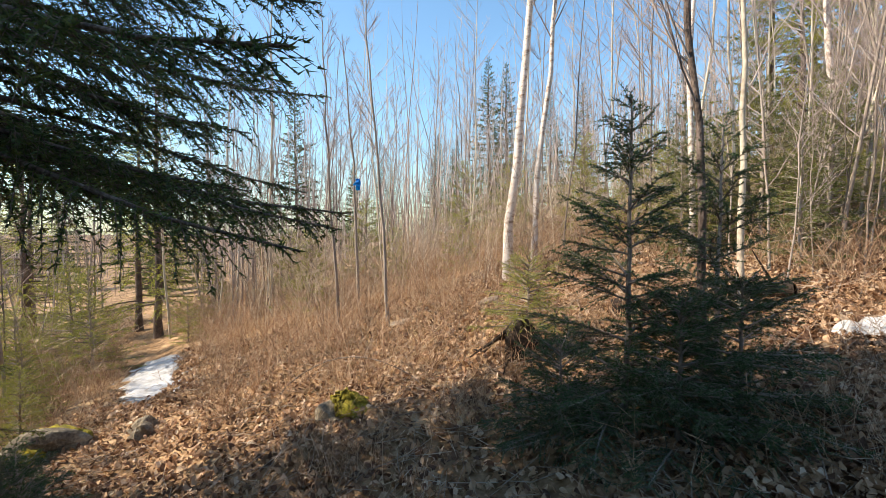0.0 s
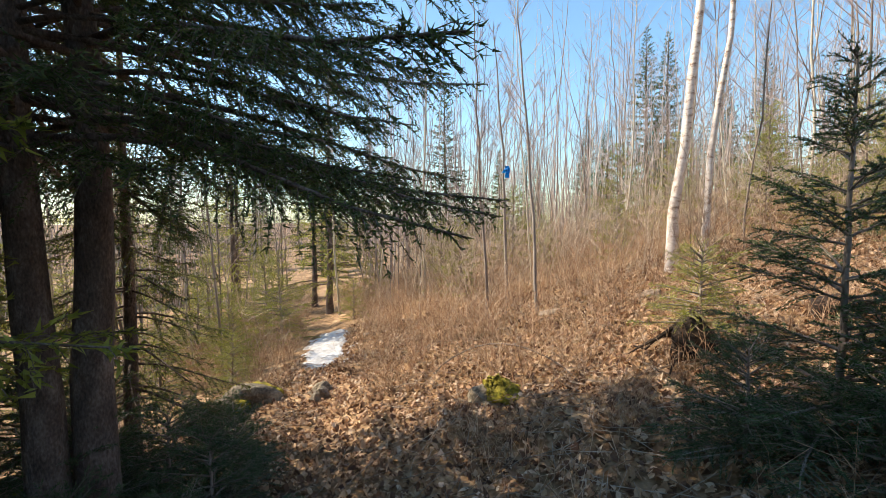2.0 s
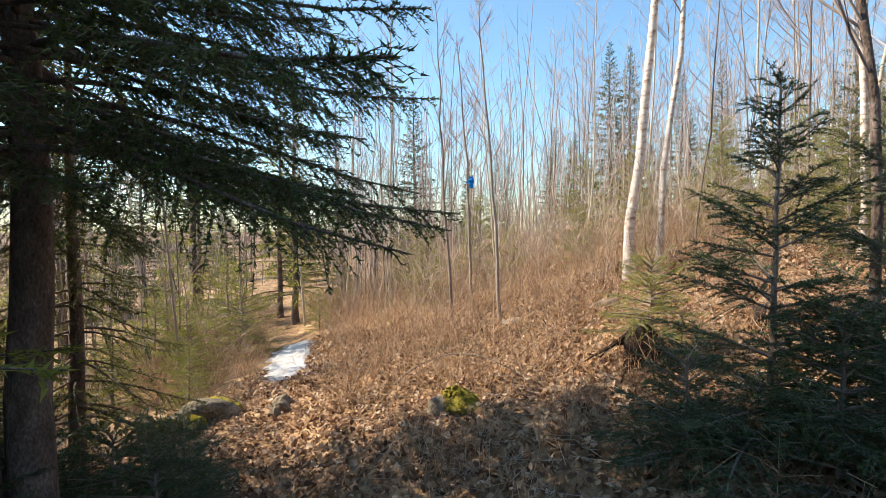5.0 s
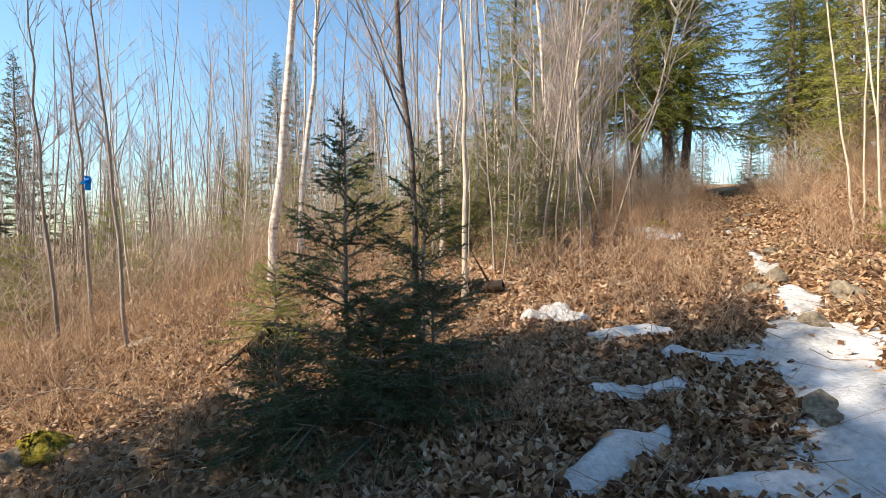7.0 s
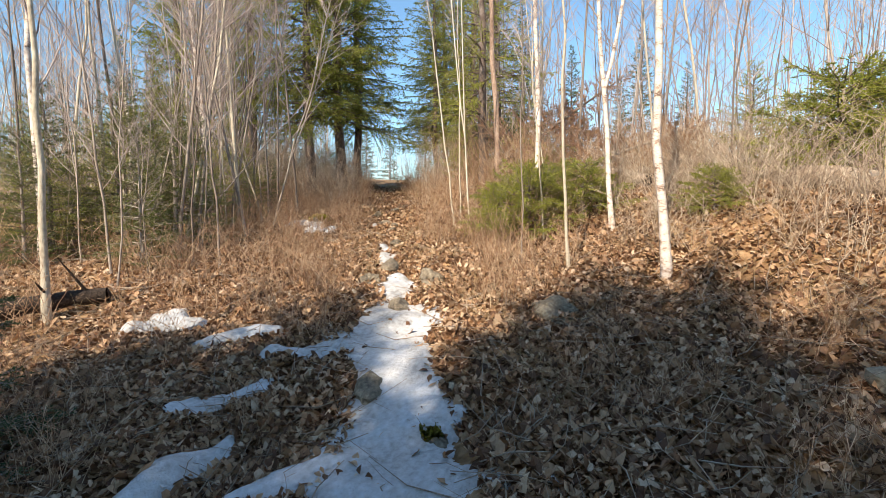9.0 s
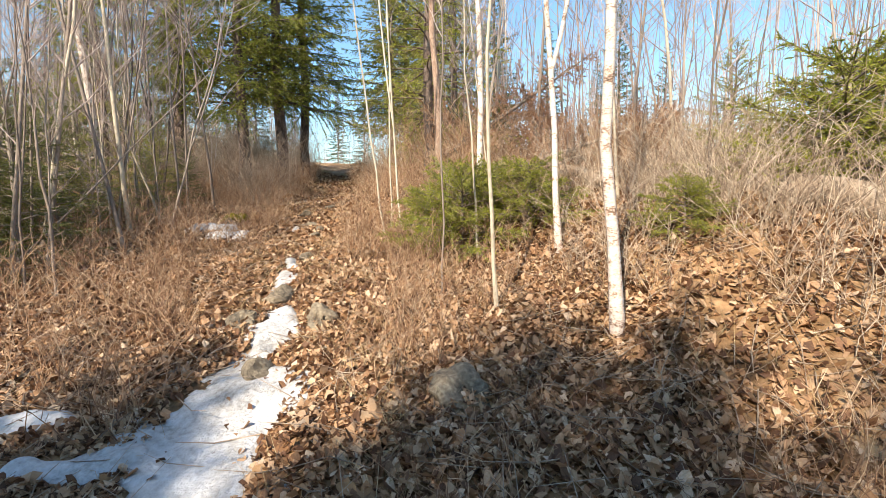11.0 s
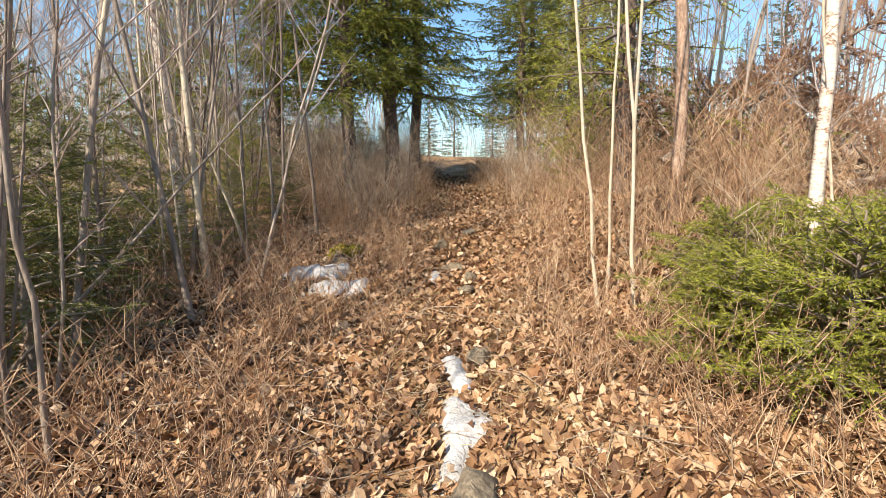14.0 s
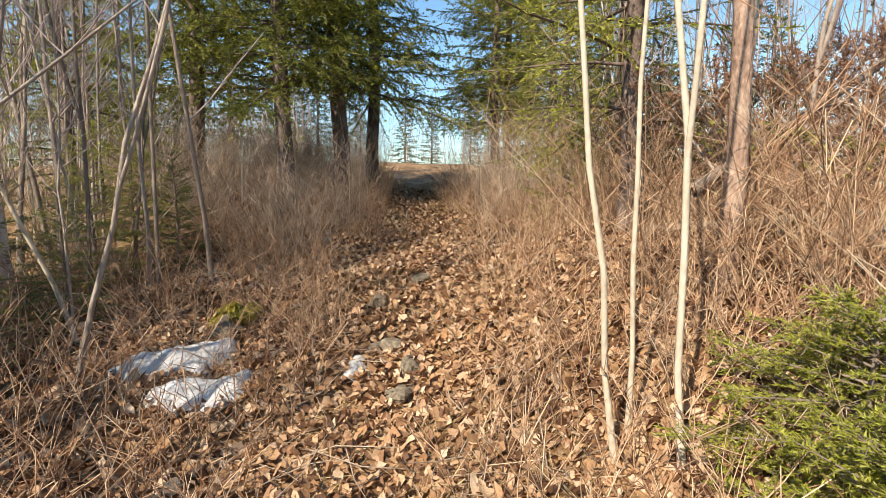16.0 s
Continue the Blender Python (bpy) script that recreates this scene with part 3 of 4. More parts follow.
# ---- bare trees ----
def bare_tree(name, place, h, r, seed, label, bark, lean=(0, 0), group="", limbs_n=16, first=0.3, spread=0.55, fork=False, twiggy=7, sides=8, hero=True):
    """A leafless young tree: crooked tapered trunk, rising limbs and fine twigs."""
    rnd = np.random.default_rng(seed)
    ob = thing(name, place, label, "tree", group)
    k = 12
    s = np.linspace(0, 1, k)
    wob = np.cumsum(rnd.normal(size=(k, 2)), axis=0) * h * 0.0035
    wob -= wob[:1]
    trunk = np.column_stack([wob[:, 0] + lean[0] * s, wob[:, 1] + lean[1] * s, h * s])
    rad = r * (1 - s) ** 0.7 + 0.003
    rad[0] *= 1.3
    stems, srad = [trunk], [rad]
    if fork:
        q = np.linspace(0, 1, k)
        i0 = rnd.uniform(0.2, 0.35)
        b0 = along_path(trunk, np.array([i0]))[0]
        a = rnd.random() * 6.3
        stems.append(b0 + np.column_stack([np.cos(a) * q ** 0.8 * h * 0.09, np.sin(a) * q ** 0.8 * h * 0.09, q * h * 0.6]))
        srad.append(r * 0.7 * (1 - q) ** 0.7 + 0.003)
    part("trunk", [tubes(np.array(stems), np.array(srad), sides)], bark, ob, smooth=True)
    blocks = []
    for _ in range(limbs_n):
        st = stems[rnd.integers(len(stems))]
        f = first + (0.97 - first) * rnd.random() ** 0.9
        b0 = along_path(st, np.array([f]))[0]
        a = rnd.random() * 6.3
        ln = h * rnd.uniform(0.1, 0.24) * (1.15 - f) + 0.12
        q = np.linspace(0, 1, 5)
        sp = spread * rnd.uniform(0.6, 1.2)
        p = b0 + np.column_stack([np.cos(a) * ln * sp * q, np.sin(a) * ln * sp * q, ln * (0.75 * q + 0.25 * q ** 2)]) + rnd.normal(size=(5, 3)) * ln * 0.025 * q[:, None]
        tw = []
        q3 = np.linspace(0, 1, 3)
        for _ in range(twiggy):
            g = rnd.uniform(0.2, 0.95)
            b1 = along_path(p, np.array([g]))[0]
            a2 = a + rnd.normal() * 1.1
            l2 = ln * rnd.uniform(0.25, 0.6) * (1.2 - g) + 0.06
            tw.append(b1 + np.column_stack([np.cos(a2) * l2 * 0.6 * q3, np.sin(a2) * l2 * 0.6 * q3, l2 * (0.55 * q3 + 0.2 * q3 ** 2)]))
        lr = (0.0025 + r * 0.28 * (1.1 - f)) * (1 - 0.8 * q) + 0.0006
        limb = tubes(p[None], lr[None], 5)
        if hero:
            part("limb", [limb], TWIGS, ob, smooth=True)
        else:
            blocks.append(limb)
        blocks.append(tubes(np.array(tw), np.tile((0.0034 if hero else 0.0028) * (1 - 0.6 * q3), (twiggy, 1)), 3))
    tagged(part("crown", blocks, TWIGS, ob, "thin leafless twigs", smooth=True), kind="stuff")
    return ob


bare_tree("birch_tree", at_ground(0.95, 6.8), 9.0, 0.068, 201, "white-barked birch leaning over the sunny slope", BARK_BIRCH, (0.75, 0.3), "twin birches", 22, 0.4)
bare_tree("birch_tree", at_ground(1.28, 6.65), 8.0, 0.042, 202, "slimmer white-barked birch beside its twin", BARK_BIRCH, (0.7, 0.1), "twin birches", 20, 0.4)
bare_tree("birch_tree", at_ground(5.46, -0.24), 6.5, 0.036, 203, "white birch at the edge of the shade", BARK_BIRCH, (-0.15, 0.1), "trailside birches", 18, 0.35)
bare_tree("birch_tree", at_ground(6.5, 0.42), 6.0, 0.026, 204, "crooked forked white birch beside green fir bushes", BARK_BIRCH, (0.35, 0.5), "trailside birches", 18, 0.35, fork=True)
bare_tree("birch_tree", at_ground(7.5, 1.66), 7.0, 0.036, 205, "white birch with dark scars above the bank", BARK_BIRCH, (0.05, 0.0), "trailside birches", 18, 0.4)
bare_tree("birch_tree", at_ground(6.2, 7.35), 7.5, 0.06, 206, "white birch among grey saplings", BARK_BIRCH, (-0.35, 0.3), "trailside birches", 18, 0.35)
bare_tree("birch_tree", at_ground(3.4, 6.4), 7.0, 0.04, 207, "pale birch behind the young firs", BARK_BIRCH, (0.2, 0.25), "trailside birches", 16, 0.3)
bare_tree("sapling", at_ground(1.8, 3.12), 6.5, 0.026, 211, "dark grey sapling rising through young firs", BARK_SPRUCE, (-0.35, 0.1), "dark saplings", 24, 0.2, 0.7)
bare_tree("sapling", at_ground(7.27, 2.86), 4.6, 0.011, 213, "pale forked sapling beside the trail", BARK_PALE, (-0.4, 0.45), "pale saplings", 10, 0.45)
bare_tree("sapling", at_ground(7.4, 2.85), 4.2, 0.009, 214, "thin pale sapling beside the trail", BARK_PALE, (0.0, 0.05), "pale saplings", 9, 0.45)
bare_tree("sapling", at_ground(7.29, 2.61), 4.8, 0.011, 215, "pale forked sapling beside the fir bush", BARK_PALE, (-0.25, 0.33), "pale saplings", 12, 0.4, fork=True)
bare_tree("sapling", at_ground(5.69, 0.66), 4.2, 0.014, 231, "slender white sapling standing in sunlit leaves", BARK_PALE, (-0.2, 0.2), "pale saplings", 8, 0.5)
bare_tree("sapling", at_ground(5.81, 1.2), 3.6, 0.006, 216, "very thin brown sapling in sunny litter", BARK_GREY, (0.05, 0.05), "dark saplings", 7, 0.4)
bare_tree("sapling", at_ground(6.55, 1.22), 3.4, 0.009, 217, "thin pale crooked sapling before the fir bush", BARK_PALE, (0.1, 0.2), "pale saplings", 8, 0.4)
bare_tree("sapling", at_ground(2.72, 4.25), 5.0, 0.03, 218, "grey sapling leaning among brown leaves", BARK_PALE, (0.05, 0.3), "pale saplings", 14, 0.35)
bare_tree("sapling", at_ground(4.5, 6.8), 5.5, 0.028, 219, "grey sapling beside the trail", BARK_GREY, (-0.2, 0.0), "dark saplings", 14, 0.35)
bare_tree("sapling", at_ground(4.35, 4.3), 3.0, 0.012, 220, "thin brown sapling in the trailside brush", BARK_GREY, (-0.1, 0.1), "dark saplings", 10, 0.3)
bare_tree("sapling", at_ground(-0.75, 6.4), 5.0, 0.022, 221, "thin brown sapling on the sunny slope", BARK_GREY, (-0.3, 0.2), "dark saplings", 16, 0.3)
bare_tree("sapling", at_ground(-1.55, 6.9), 5.0, 0.022, 222, "thin brown sapling on the sunny slope", BARK_GREY, (-0.25, 0.0), "dark saplings", 16, 0.3)
bare_tree("sapling", at_ground(-1.35, 7.6), 4.6, 0.025, 223, "thin grey sapling with a blue ribbon", BARK_GREY, (-0.25, 0.0), "dark saplings", 18, 0.3)
bare_tree("sapling", at_ground(5.9, 6.1), 5.8, 0.03, 224, "pale grey sapling leaning beside the trail", BARK_PALE, (-0.35, 0.1), "pale saplings", 14, 0.3)
bare_tree("pine_tree", at_ground(8.2, 2.6), 8.0, 0.05, 225, "reddish-barked tree standing on the bank", material("reddish_bark", [(0.0, (0.13, 0.08, 0.06)), (0.5, (0.34, 0.23, 0.17)), (1.0, (0.55, 0.43, 0.34))], 0.9, 8, 8, 0.9, 40, stretch=(1, 1, 0.4)), (0.05, 0.1), "bank trees", 22, 0.4)

# thin woods of alder, birch and maple round the clearing
kinds = []
for i in range(10):
    pale = i % 3 == 0
    kinds.append(bare_tree("sapling", at_ground(-2.5 - i * 0.35, 9.6 + (i % 3) * 0.7), 3.8 + 0.42 * i, 0.0085 + 0.0013 * i, 300 + i, "leafless pale sapling in thin woodland" if pale else "leafless grey-brown sapling in thin woodland", BARK_PALE if pale else BARK_GREY, (srnd.uniform(-0.4, 0.4), srnd.uniform(-0.3, 0.3)), "woodland saplings", 26, 0.2, 0.85, fork=i % 3 == 1, twiggy=7, sides=6, hero=False))
placed = 0
while placed < 190:
    x, y = srnd.uniform(-13, 17), srnd.uniform(-7, 19)
    up, down = float(trail_distance(x, y, TRAIL_UP)), float(trail_distance(x, y, TRAIL_DOWN))
    across = 0.85 * x - 0.53 * y
    slope = y > 6.0 + 0.12 * x and x < 9 and across < 4.2
    bank = across > 5.5 and x > 5.6
    west = x < -5.2 and y > 4.0
    if up < 1.5 or down < 1.0 or (across < 4.6 and up < 2.3 and x < 8) or not (slope or bank or west) or math.hypot(x, y) < 5.5:
        continue
    if slope and math.hypot(x, y) < 8.2 and srnd.random() < 0.5:
        continue
    if x > 8 and up < 2.0:
        continue
    s = srnd.uniform(0.75, 1.2)
    copy_thing(srnd.choice(kinds), pose(*at_ground(x, y), srnd.gauss(0, 2.5), srnd.gauss(0, 2.5), srnd.uniform(0, 360))).scale = (s, s, s)
    placed += 1


# a denser clump of stems and dark firs beside the upper trail
placed = 0
while placed < 24:
    x, y = srnd.uniform(2.9, 7.6), srnd.uniform(4.9, 9.4)
    up = float(trail_distance(x, y, TRAIL_UP))
    if up < 1.75 or up > 3.9 or (x < 3.6 and y < 5.6):
        continue
    s = srnd.uniform(0.62, 1.05)
    copy_thing(srnd.choice(kinds), pose(*at_ground(x, y), srnd.gauss(0, 4), srnd.gauss(0, 4), srnd.uniform(0, 360))).scale = (s, s, s)
    placed += 1
for i in range(9):
    s = srnd.uniform(0.5, 0.8)
    copy_thing(kinds[(1, 2, 4, 5, 7, 8)[i % 6]], pose(*at_ground(srnd.uniform(3.3, 5.0), srnd.uniform(4.6, 5.9)), srnd.gauss(0, 3.5), srnd.gauss(0, 3.5), srnd.uniform(0, 360))).scale = (s, s, s)
thicket_fir = conifer("young_spruce", (*at_ground(4.3, 6.3), 0, 0, 0), 2.3, 0.8, 0.1, 127, "dark green young spruce half hidden by bare saplings", (BARK_GREY, THICKET_GREEN), gap=0.17, per=6, twig_gap=0.04, needle=0.03, width=0.004, density=150, droop=0.15, rise=0.15, group="thicket spruces", power=0.8, sparse=0.85)
for x, y, a, s in ((4.5, 5.45, 15, 0.95), (3.9, 5.1, 160, 0.75), (5.1, 6.1, 260, 0.85), (3.7, 7.0, 40, 1.0), (5.0, 6.9, 90, 0.8), (5.9, 7.3, 300, 0.85), (4.4, 5.6, 30, 0.5), (3.2, 6.3, 120, 0.7), (6.4, 6.55, 10, 0.45), (7.6, 7.5, 77, 0.55)):
    copy_thing(thicket_fir, pose(*at_ground(x, y), 0, 0, a)).scale = (s, s, s)


def far_woods(count, lo, hi, seed):
    """Uncountable thin stems with side twigs beyond the nearer trees."""
    rnd = np.random.default_rng(seed)
    a = rnd.uniform(radians(-150), radians(150), count * 2)
    d = rnd.uniform(lo, hi, count * 2)
    x, y = 2 + d * np.sin(a), 2 + d * np.cos(a)
    keep = ((trail_distance(x, y, TRAIL_UP) > 2.6) | (d > 34)) & (trail_distance(x, y, TRAIL_DOWN) > 1.5)
    x, y = x[keep][:count], y[keep][:count]
    n = len(x)
    h = rnd.uniform(3.5, 8, n)
    s = np.linspace(0, 1, 5)
    lean = rnd.normal(size=(n, 2)) * 0.6
    p = np.stack([x[:, None] + lean[:, :1] * s ** 1.5, y[:, None] + lean[:, 1:] * s ** 1.5, (land(x, y) - 0.05)[:, None] + h[:, None] * s], -1)
    p[:, 1:4, :2] += rnd.normal(size=(n, 3, 2)) * 0.07
    r = rnd.uniform(0.009, 0.024, n)[:, None] * (1 - 0.85 * s)
    stems = tubes(p, r, 4)
    m = 7
    idx = np.repeat(np.arange(n), m)
    f = rnd.uniform(0.22, 0.97, n * m)
    j = np.minimum((f * 4).astype(int), 3)
    b = p[idx, j] + (p[idx, j + 1] - p[idx, j]) * (f * 4 - j)[:, None]
    ln = h[idx] * rnd.uniform(0.07, 0.22, n * m) * (1.15 - f)
    aa = rnd.uniform(0, 6.3, n * m)
    tip = b + np.stack([np.cos(aa) * ln * 0.8, np.sin(aa) * ln * 0.8, ln * 0.75], 1)
    midp = (b + tip) / 2 + rnd.normal(size=b.shape) * ln[:, None] * 0.06
    twigs = tubes(np.stack([b, midp, tip], 1), np.stack([np.full(n * m, 0.006), np.full(n * m, 0.005), np.full(n * m, 0.0025)], 1), 3)
    return [stems, twigs]


FARWOOD = material("far_stem_bark", [(0.0, (0.13, 0.095, 0.085)), (0.5, (0.40, 0.32, 0.29)), (1.0, (0.74, 0.67, 0.61))], 0.85, 3, 3, island=0.7)
tagged(new("distant_thicket", mesh_of("distant_thicket", far_woods(3000, 10.5, 42, 31), FARWOOD, True)), "dense leafless grey-brown wood behind the clearing", "thicket", kind="stuff")

tagged(new("distant_thicket", mesh_of("distant_thicket", far_woods(2600, 42, 80, 32), FARWOOD, True)), "far belt of leafless woodland on the horizon", "thicket", kind="stuff")

# ---- undergrowth ----
def clear_of_snow(x, y):
    ok = np.ones(len(x), bool)
    for sx, sy, sr in SNOW_SPOTS:
        ok &= np.hypot(x - sx, y - sy) > sr
    return ok


def brush(count, seed, test, tall, mat, name, label, twigs=5, r=0.0034):
    """Upright dry shrub stems in clumps with short side twigs."""
    rnd = np.random.default_rng(seed)
    cx, cy = rnd.uniform(-10, 14, count // 2), rnd.uniform(-5, 14, count // 2)
    ok = test(cx, cy)
    cx, cy = cx[ok], cy[ok]
    k = rnd.integers(0, len(cx), count)
    x, y = cx[k] + rnd.normal(size=count) * 0.13, cy[k] + rnd.normal(size=count) * 0.13
    ok = clear_of_snow(x, y) & test(x, y)
    x, y, k = x[ok], y[ok], k[ok]
    n = len(x)
    h = tall * rnd.uniform(0.3, 1.5, n) * (0.7 + 0.6 * TABLE[k % 256, 3])
    s = np.linspace(0, 1, 4)
    ln = rnd.normal(size=(n, 2)) * 0.42 * h[:, None]
    p = np.stack([x[:, None] + ln[:, :1] * s ** 1.4, y[:, None] + ln[:, 1:] * s ** 1.4, (land(x, y) - 0.02)[:, None] + h[:, None] * s], -1)
    p[:, 1:3] += rnd.normal(size=(n, 2, 3)) * 0.02
    blocks = [tubes(p, np.broadcast_to(r * (1 - 0.7 * s), (n, 4)), 3)]
    if twigs:
        idx = np.repeat(np.arange(n), twigs)
        f = rnd.uniform(0.3, 0.95, len(idx)) * 3
        j = np.minimum(f.astype(int), 2)
        b = p[idx, j] + (p[idx, j + 1] - p[idx, j]) * (f - j)[:, None]
        d = rnd.normal(size=b.shape)
        d[:, 2] = np.abs(d[:, 2]) * 0.8 + 0.5
        d *= (h[idx] * rnd.uniform(0.12, 0.4, len(idx)))[:, None] / np.linalg.norm(d, axis=1, keepdims=True)
        blocks.append(tubes(np.stack([b, b + d], 1), np.full((len(idx), 2), max(0.0016, r * 0.5)), 3))
    return tagged(new(name, mesh_of(name, blocks, mat, True)), label, "brush", kind="stuff")


def off_trails(x, y, gap):
    return np.minimum(trail_distance(x, y, TRAIL_UP), trail_distance(x, y, TRAIL_DOWN)) > gap


def sunny_slope(x, y):
    return (y > 4.0 - 0.2 * x) & (x < 3.2) & off_trails(x, y, 0.45) & (y < 13) & (np.hypot(x, y) > 3.6)


def trail_sides(x, y):
    d = trail_distance(x, y, TRAIL_UP)
    return (x > 3.4) & (d > 0.42) & (d < 3.4) & (np.hypot(x - 5.3, y - 2.3) > 0.8) & (y > 0.6)


def shade_side(x, y):
    return (np.hypot(x - 1, y) > 2.0) & (x > -1.5) & (x < 6) & (y > -3) & (y < 4.2 - 0.25 * x) & off_trails(x, y, 0.7)


brush(6500, 41, sunny_slope, 0.42, BRUSH, "dry_shrubs", "reddish-tan leafless shrub stems on the sunny slope", 5, 0.0038)
brush(8000, 42, trail_sides, 0.38, BRUSH, "dry_shrubs", "reddish-brown leafless shrubs along the trail", 4, 0.0038)
brush(2200, 43, shade_side, 0.28, BRUSH, "dry_shrubs", "short dead stems in shaded litter", 2, 0.002)
brush(1000, 44, lambda x, y: (x < -3.6) & (y > 2.6) & (np.hypot(x + 3.7, y - 4.3) > 1.3) & off_trails(x, y, 0.5), 0.55, UNDER, "dry_shrubs", "leafless grey brush below the lower trail", 8, 0.0036)
brush(3600, 45, lambda x, y: (0.85 * x - 0.53 * y > 5.0) & (x > 4.5) & (x < 11) & (y > -4) & ((x < 8.0) | (y < 0.2)) & off_trails(x, y, 1.2), 0.5, UNDER, "dry_shrubs", "tangled dry stems on the bank", 6, 0.0032)
brush(1900, 46, lambda x, y: (y > 6.4) & (x > -6) & (x < 8) & off_trails(x, y, 1.2), 1.15, UNDER, "dry_shrubs", "leafless brush under the thin woods", 7, 0.0045)
brush(2600, 48, lambda x, y: (x > 8.2) & (y > 5.0) & off_trails(x, y, 0.75) & (0.66 * x - 0.75 * y < 6), 0.95, UNDER, "dry_shrubs", "leafless brush at the crest of the trail", 6, 0.0042)
brush(1100, 47, lambda x, y: (x > 7.9) & (x < 11.5) & (y > -0.5) & (y < 4.6) & off_trails(x, y, 1.3), 0.7, BRUSH, "dry_shrubs", "tangled brown stems in the brush pile", 9, 0.004)


def grass(count, seed, test, tall, width, name, label, flat=0.9):
    rnd = np.random.default_rng(seed)
    x, y = rnd.uniform(-9, 14, count * 6), rnd.uniform(-4, 13, count * 6)
    ok = test(x, y) & (value_noise(x * 2.2, y * 2.2) > -0.12)
    x, y = x[ok][:count], y[ok][:count]
    ok = clear_of_snow(x, y)
    x, y = x[ok], y[ok]
    base = np.column_stack([x, y, land(x, y) - 0.005])
    d = rnd.normal(size=base.shape) * flat
    d[:, 2] = np.abs(d[:, 2]) * 0.6 + 0.35
    tip = base + d * (tall * rnd.uniform(0.5, 1.3, len(x)))[:, None]
    return tagged(new(name, mesh_of(name, [blades(base, tip, np.full(len(x), width), rnd)], STRAW)), label, "grass", kind="stuff")


grass(64000, 51, lambda x, y: (trail_distance(x, y, TRAIL_UP) > 0.12) & (trail_distance(x, y, TRAIL_UP) < 0.95) & (x > 3.6) & (0.75 * x - 0.66 * y > 1.9), 0.1, 0.0026, "dry_grass", "flattened straw-coloured grass along the trail")
grass(16000, 52, lambda x, y: trail_distance(x, y, TRAIL_DOWN) < 0.7, 0.06, 0.002, "dry_grass", "flattened straw-coloured grass on the lower trail")
grass(16000, 53, sunny_slope, 0.16, 0.002, "dry_grass", "pale dry grass on the sunny slope")
grass(16000, 55, lambda x, y: (0.85 * x - 0.53 * y > 4.4) & (x > 4.2) & (x < 9) & (y < 2.2), 0.17, 0.002, "dry_grass", "pale dry grass on the bank")
grass(9000, 54, shade_side, 0.13, 0.0016, "dry_grass", "thin dead grass in the shade")


def leaf_litter(count, seed, test, name, label, size=0.02):
    """Curled fallen leaves: four-sided blades folded along the midrib."""
    rnd = np.random.default_rng(seed)
    x, y = rnd.uniform(-7, 13, count * 5), rnd.uniform(-4, 11, count * 5)
    ok = test(x, y)
    x, y = x[ok][:count], y[ok][:count]
    ok = clear_of_snow(x, y) | (rnd.random(len(x)) < 0.03)
    x, y = x[ok], y[ok]
    n = len(x)
    s = size * rnd.uniform(0.5, 1.5, n)
    a = rnd.uniform(0, 6.3, n)
    tilt = rnd.normal(size=(n, 2)) * 0.65
    fold = rnd.uniform(-0.1, 0.6, n)
    u = np.stack([np.cos(a), np.sin(a), tilt[:, 0]], 1)
    v = np.stack([-np.sin(a), np.cos(a), tilt[:, 1]], 1)
    c = np.column_stack([x, y, land(x, y) + 0.006 + 0.02 * rnd.random(n)])
    up = np.array([0, 0, 1.0])
    wid = rnd.uniform(0.55, 0.85, n)[:, None]
    s1 = s[:, None]
    curl = rnd.uniform(-0.2, 0.5, n)[:, None]
    pts = [c - u * s1, c - u * s1 * 0.3 + v * s1 * wid + up * fold[:, None] * s1, c + u * s1 * 0.45 + v * s1 * wid * 0.8 + up * fold[:, None] * s1, c + u * s1 * 1.1 + up * curl * s1,
           c + u * s1 * 0.45 - v * s1 * wid * 0.8 + up * fold[:, None] * s1, c - u * s1 * 0.3 - v * s1 * wid + up * fold[:, None] * s1]
    pts = [p + rnd.normal(size=p.shape) * s1 * 0.16 for p in pts]
    f = np.array([[0, 3, 2, 1], [0, 5, 4, 3]])
    faces = (np.arange(n)[:, None, None] * 6 + f).reshape(-1, 4)
    return tagged(new(name, mesh_of(name, [(np.stack(pts, 1), faces)], LEAF)), label, "leaves", kind="stuff")


leaf_litter(105000, 61, lambda x, y: (trail_distance(x, y, TRAIL_UP) < 2.6) & (x > 1.0), "fallen_leaves", "brown and tan fallen leaves along the trail", 0.023)
leaf_litter(48000, 62, lambda x, y: (x < 4.5) & (x > -4.5) & (y > 1.0) & (y < 8), "fallen_leaves", "brown fallen leaves on the slope")
leaf_litter(76000, 63, lambda x, y: (x > 2.0) & (y < 2.5) & (x < 9), "fallen_leaves", "brown fallen leaves on the bank", 0.02)


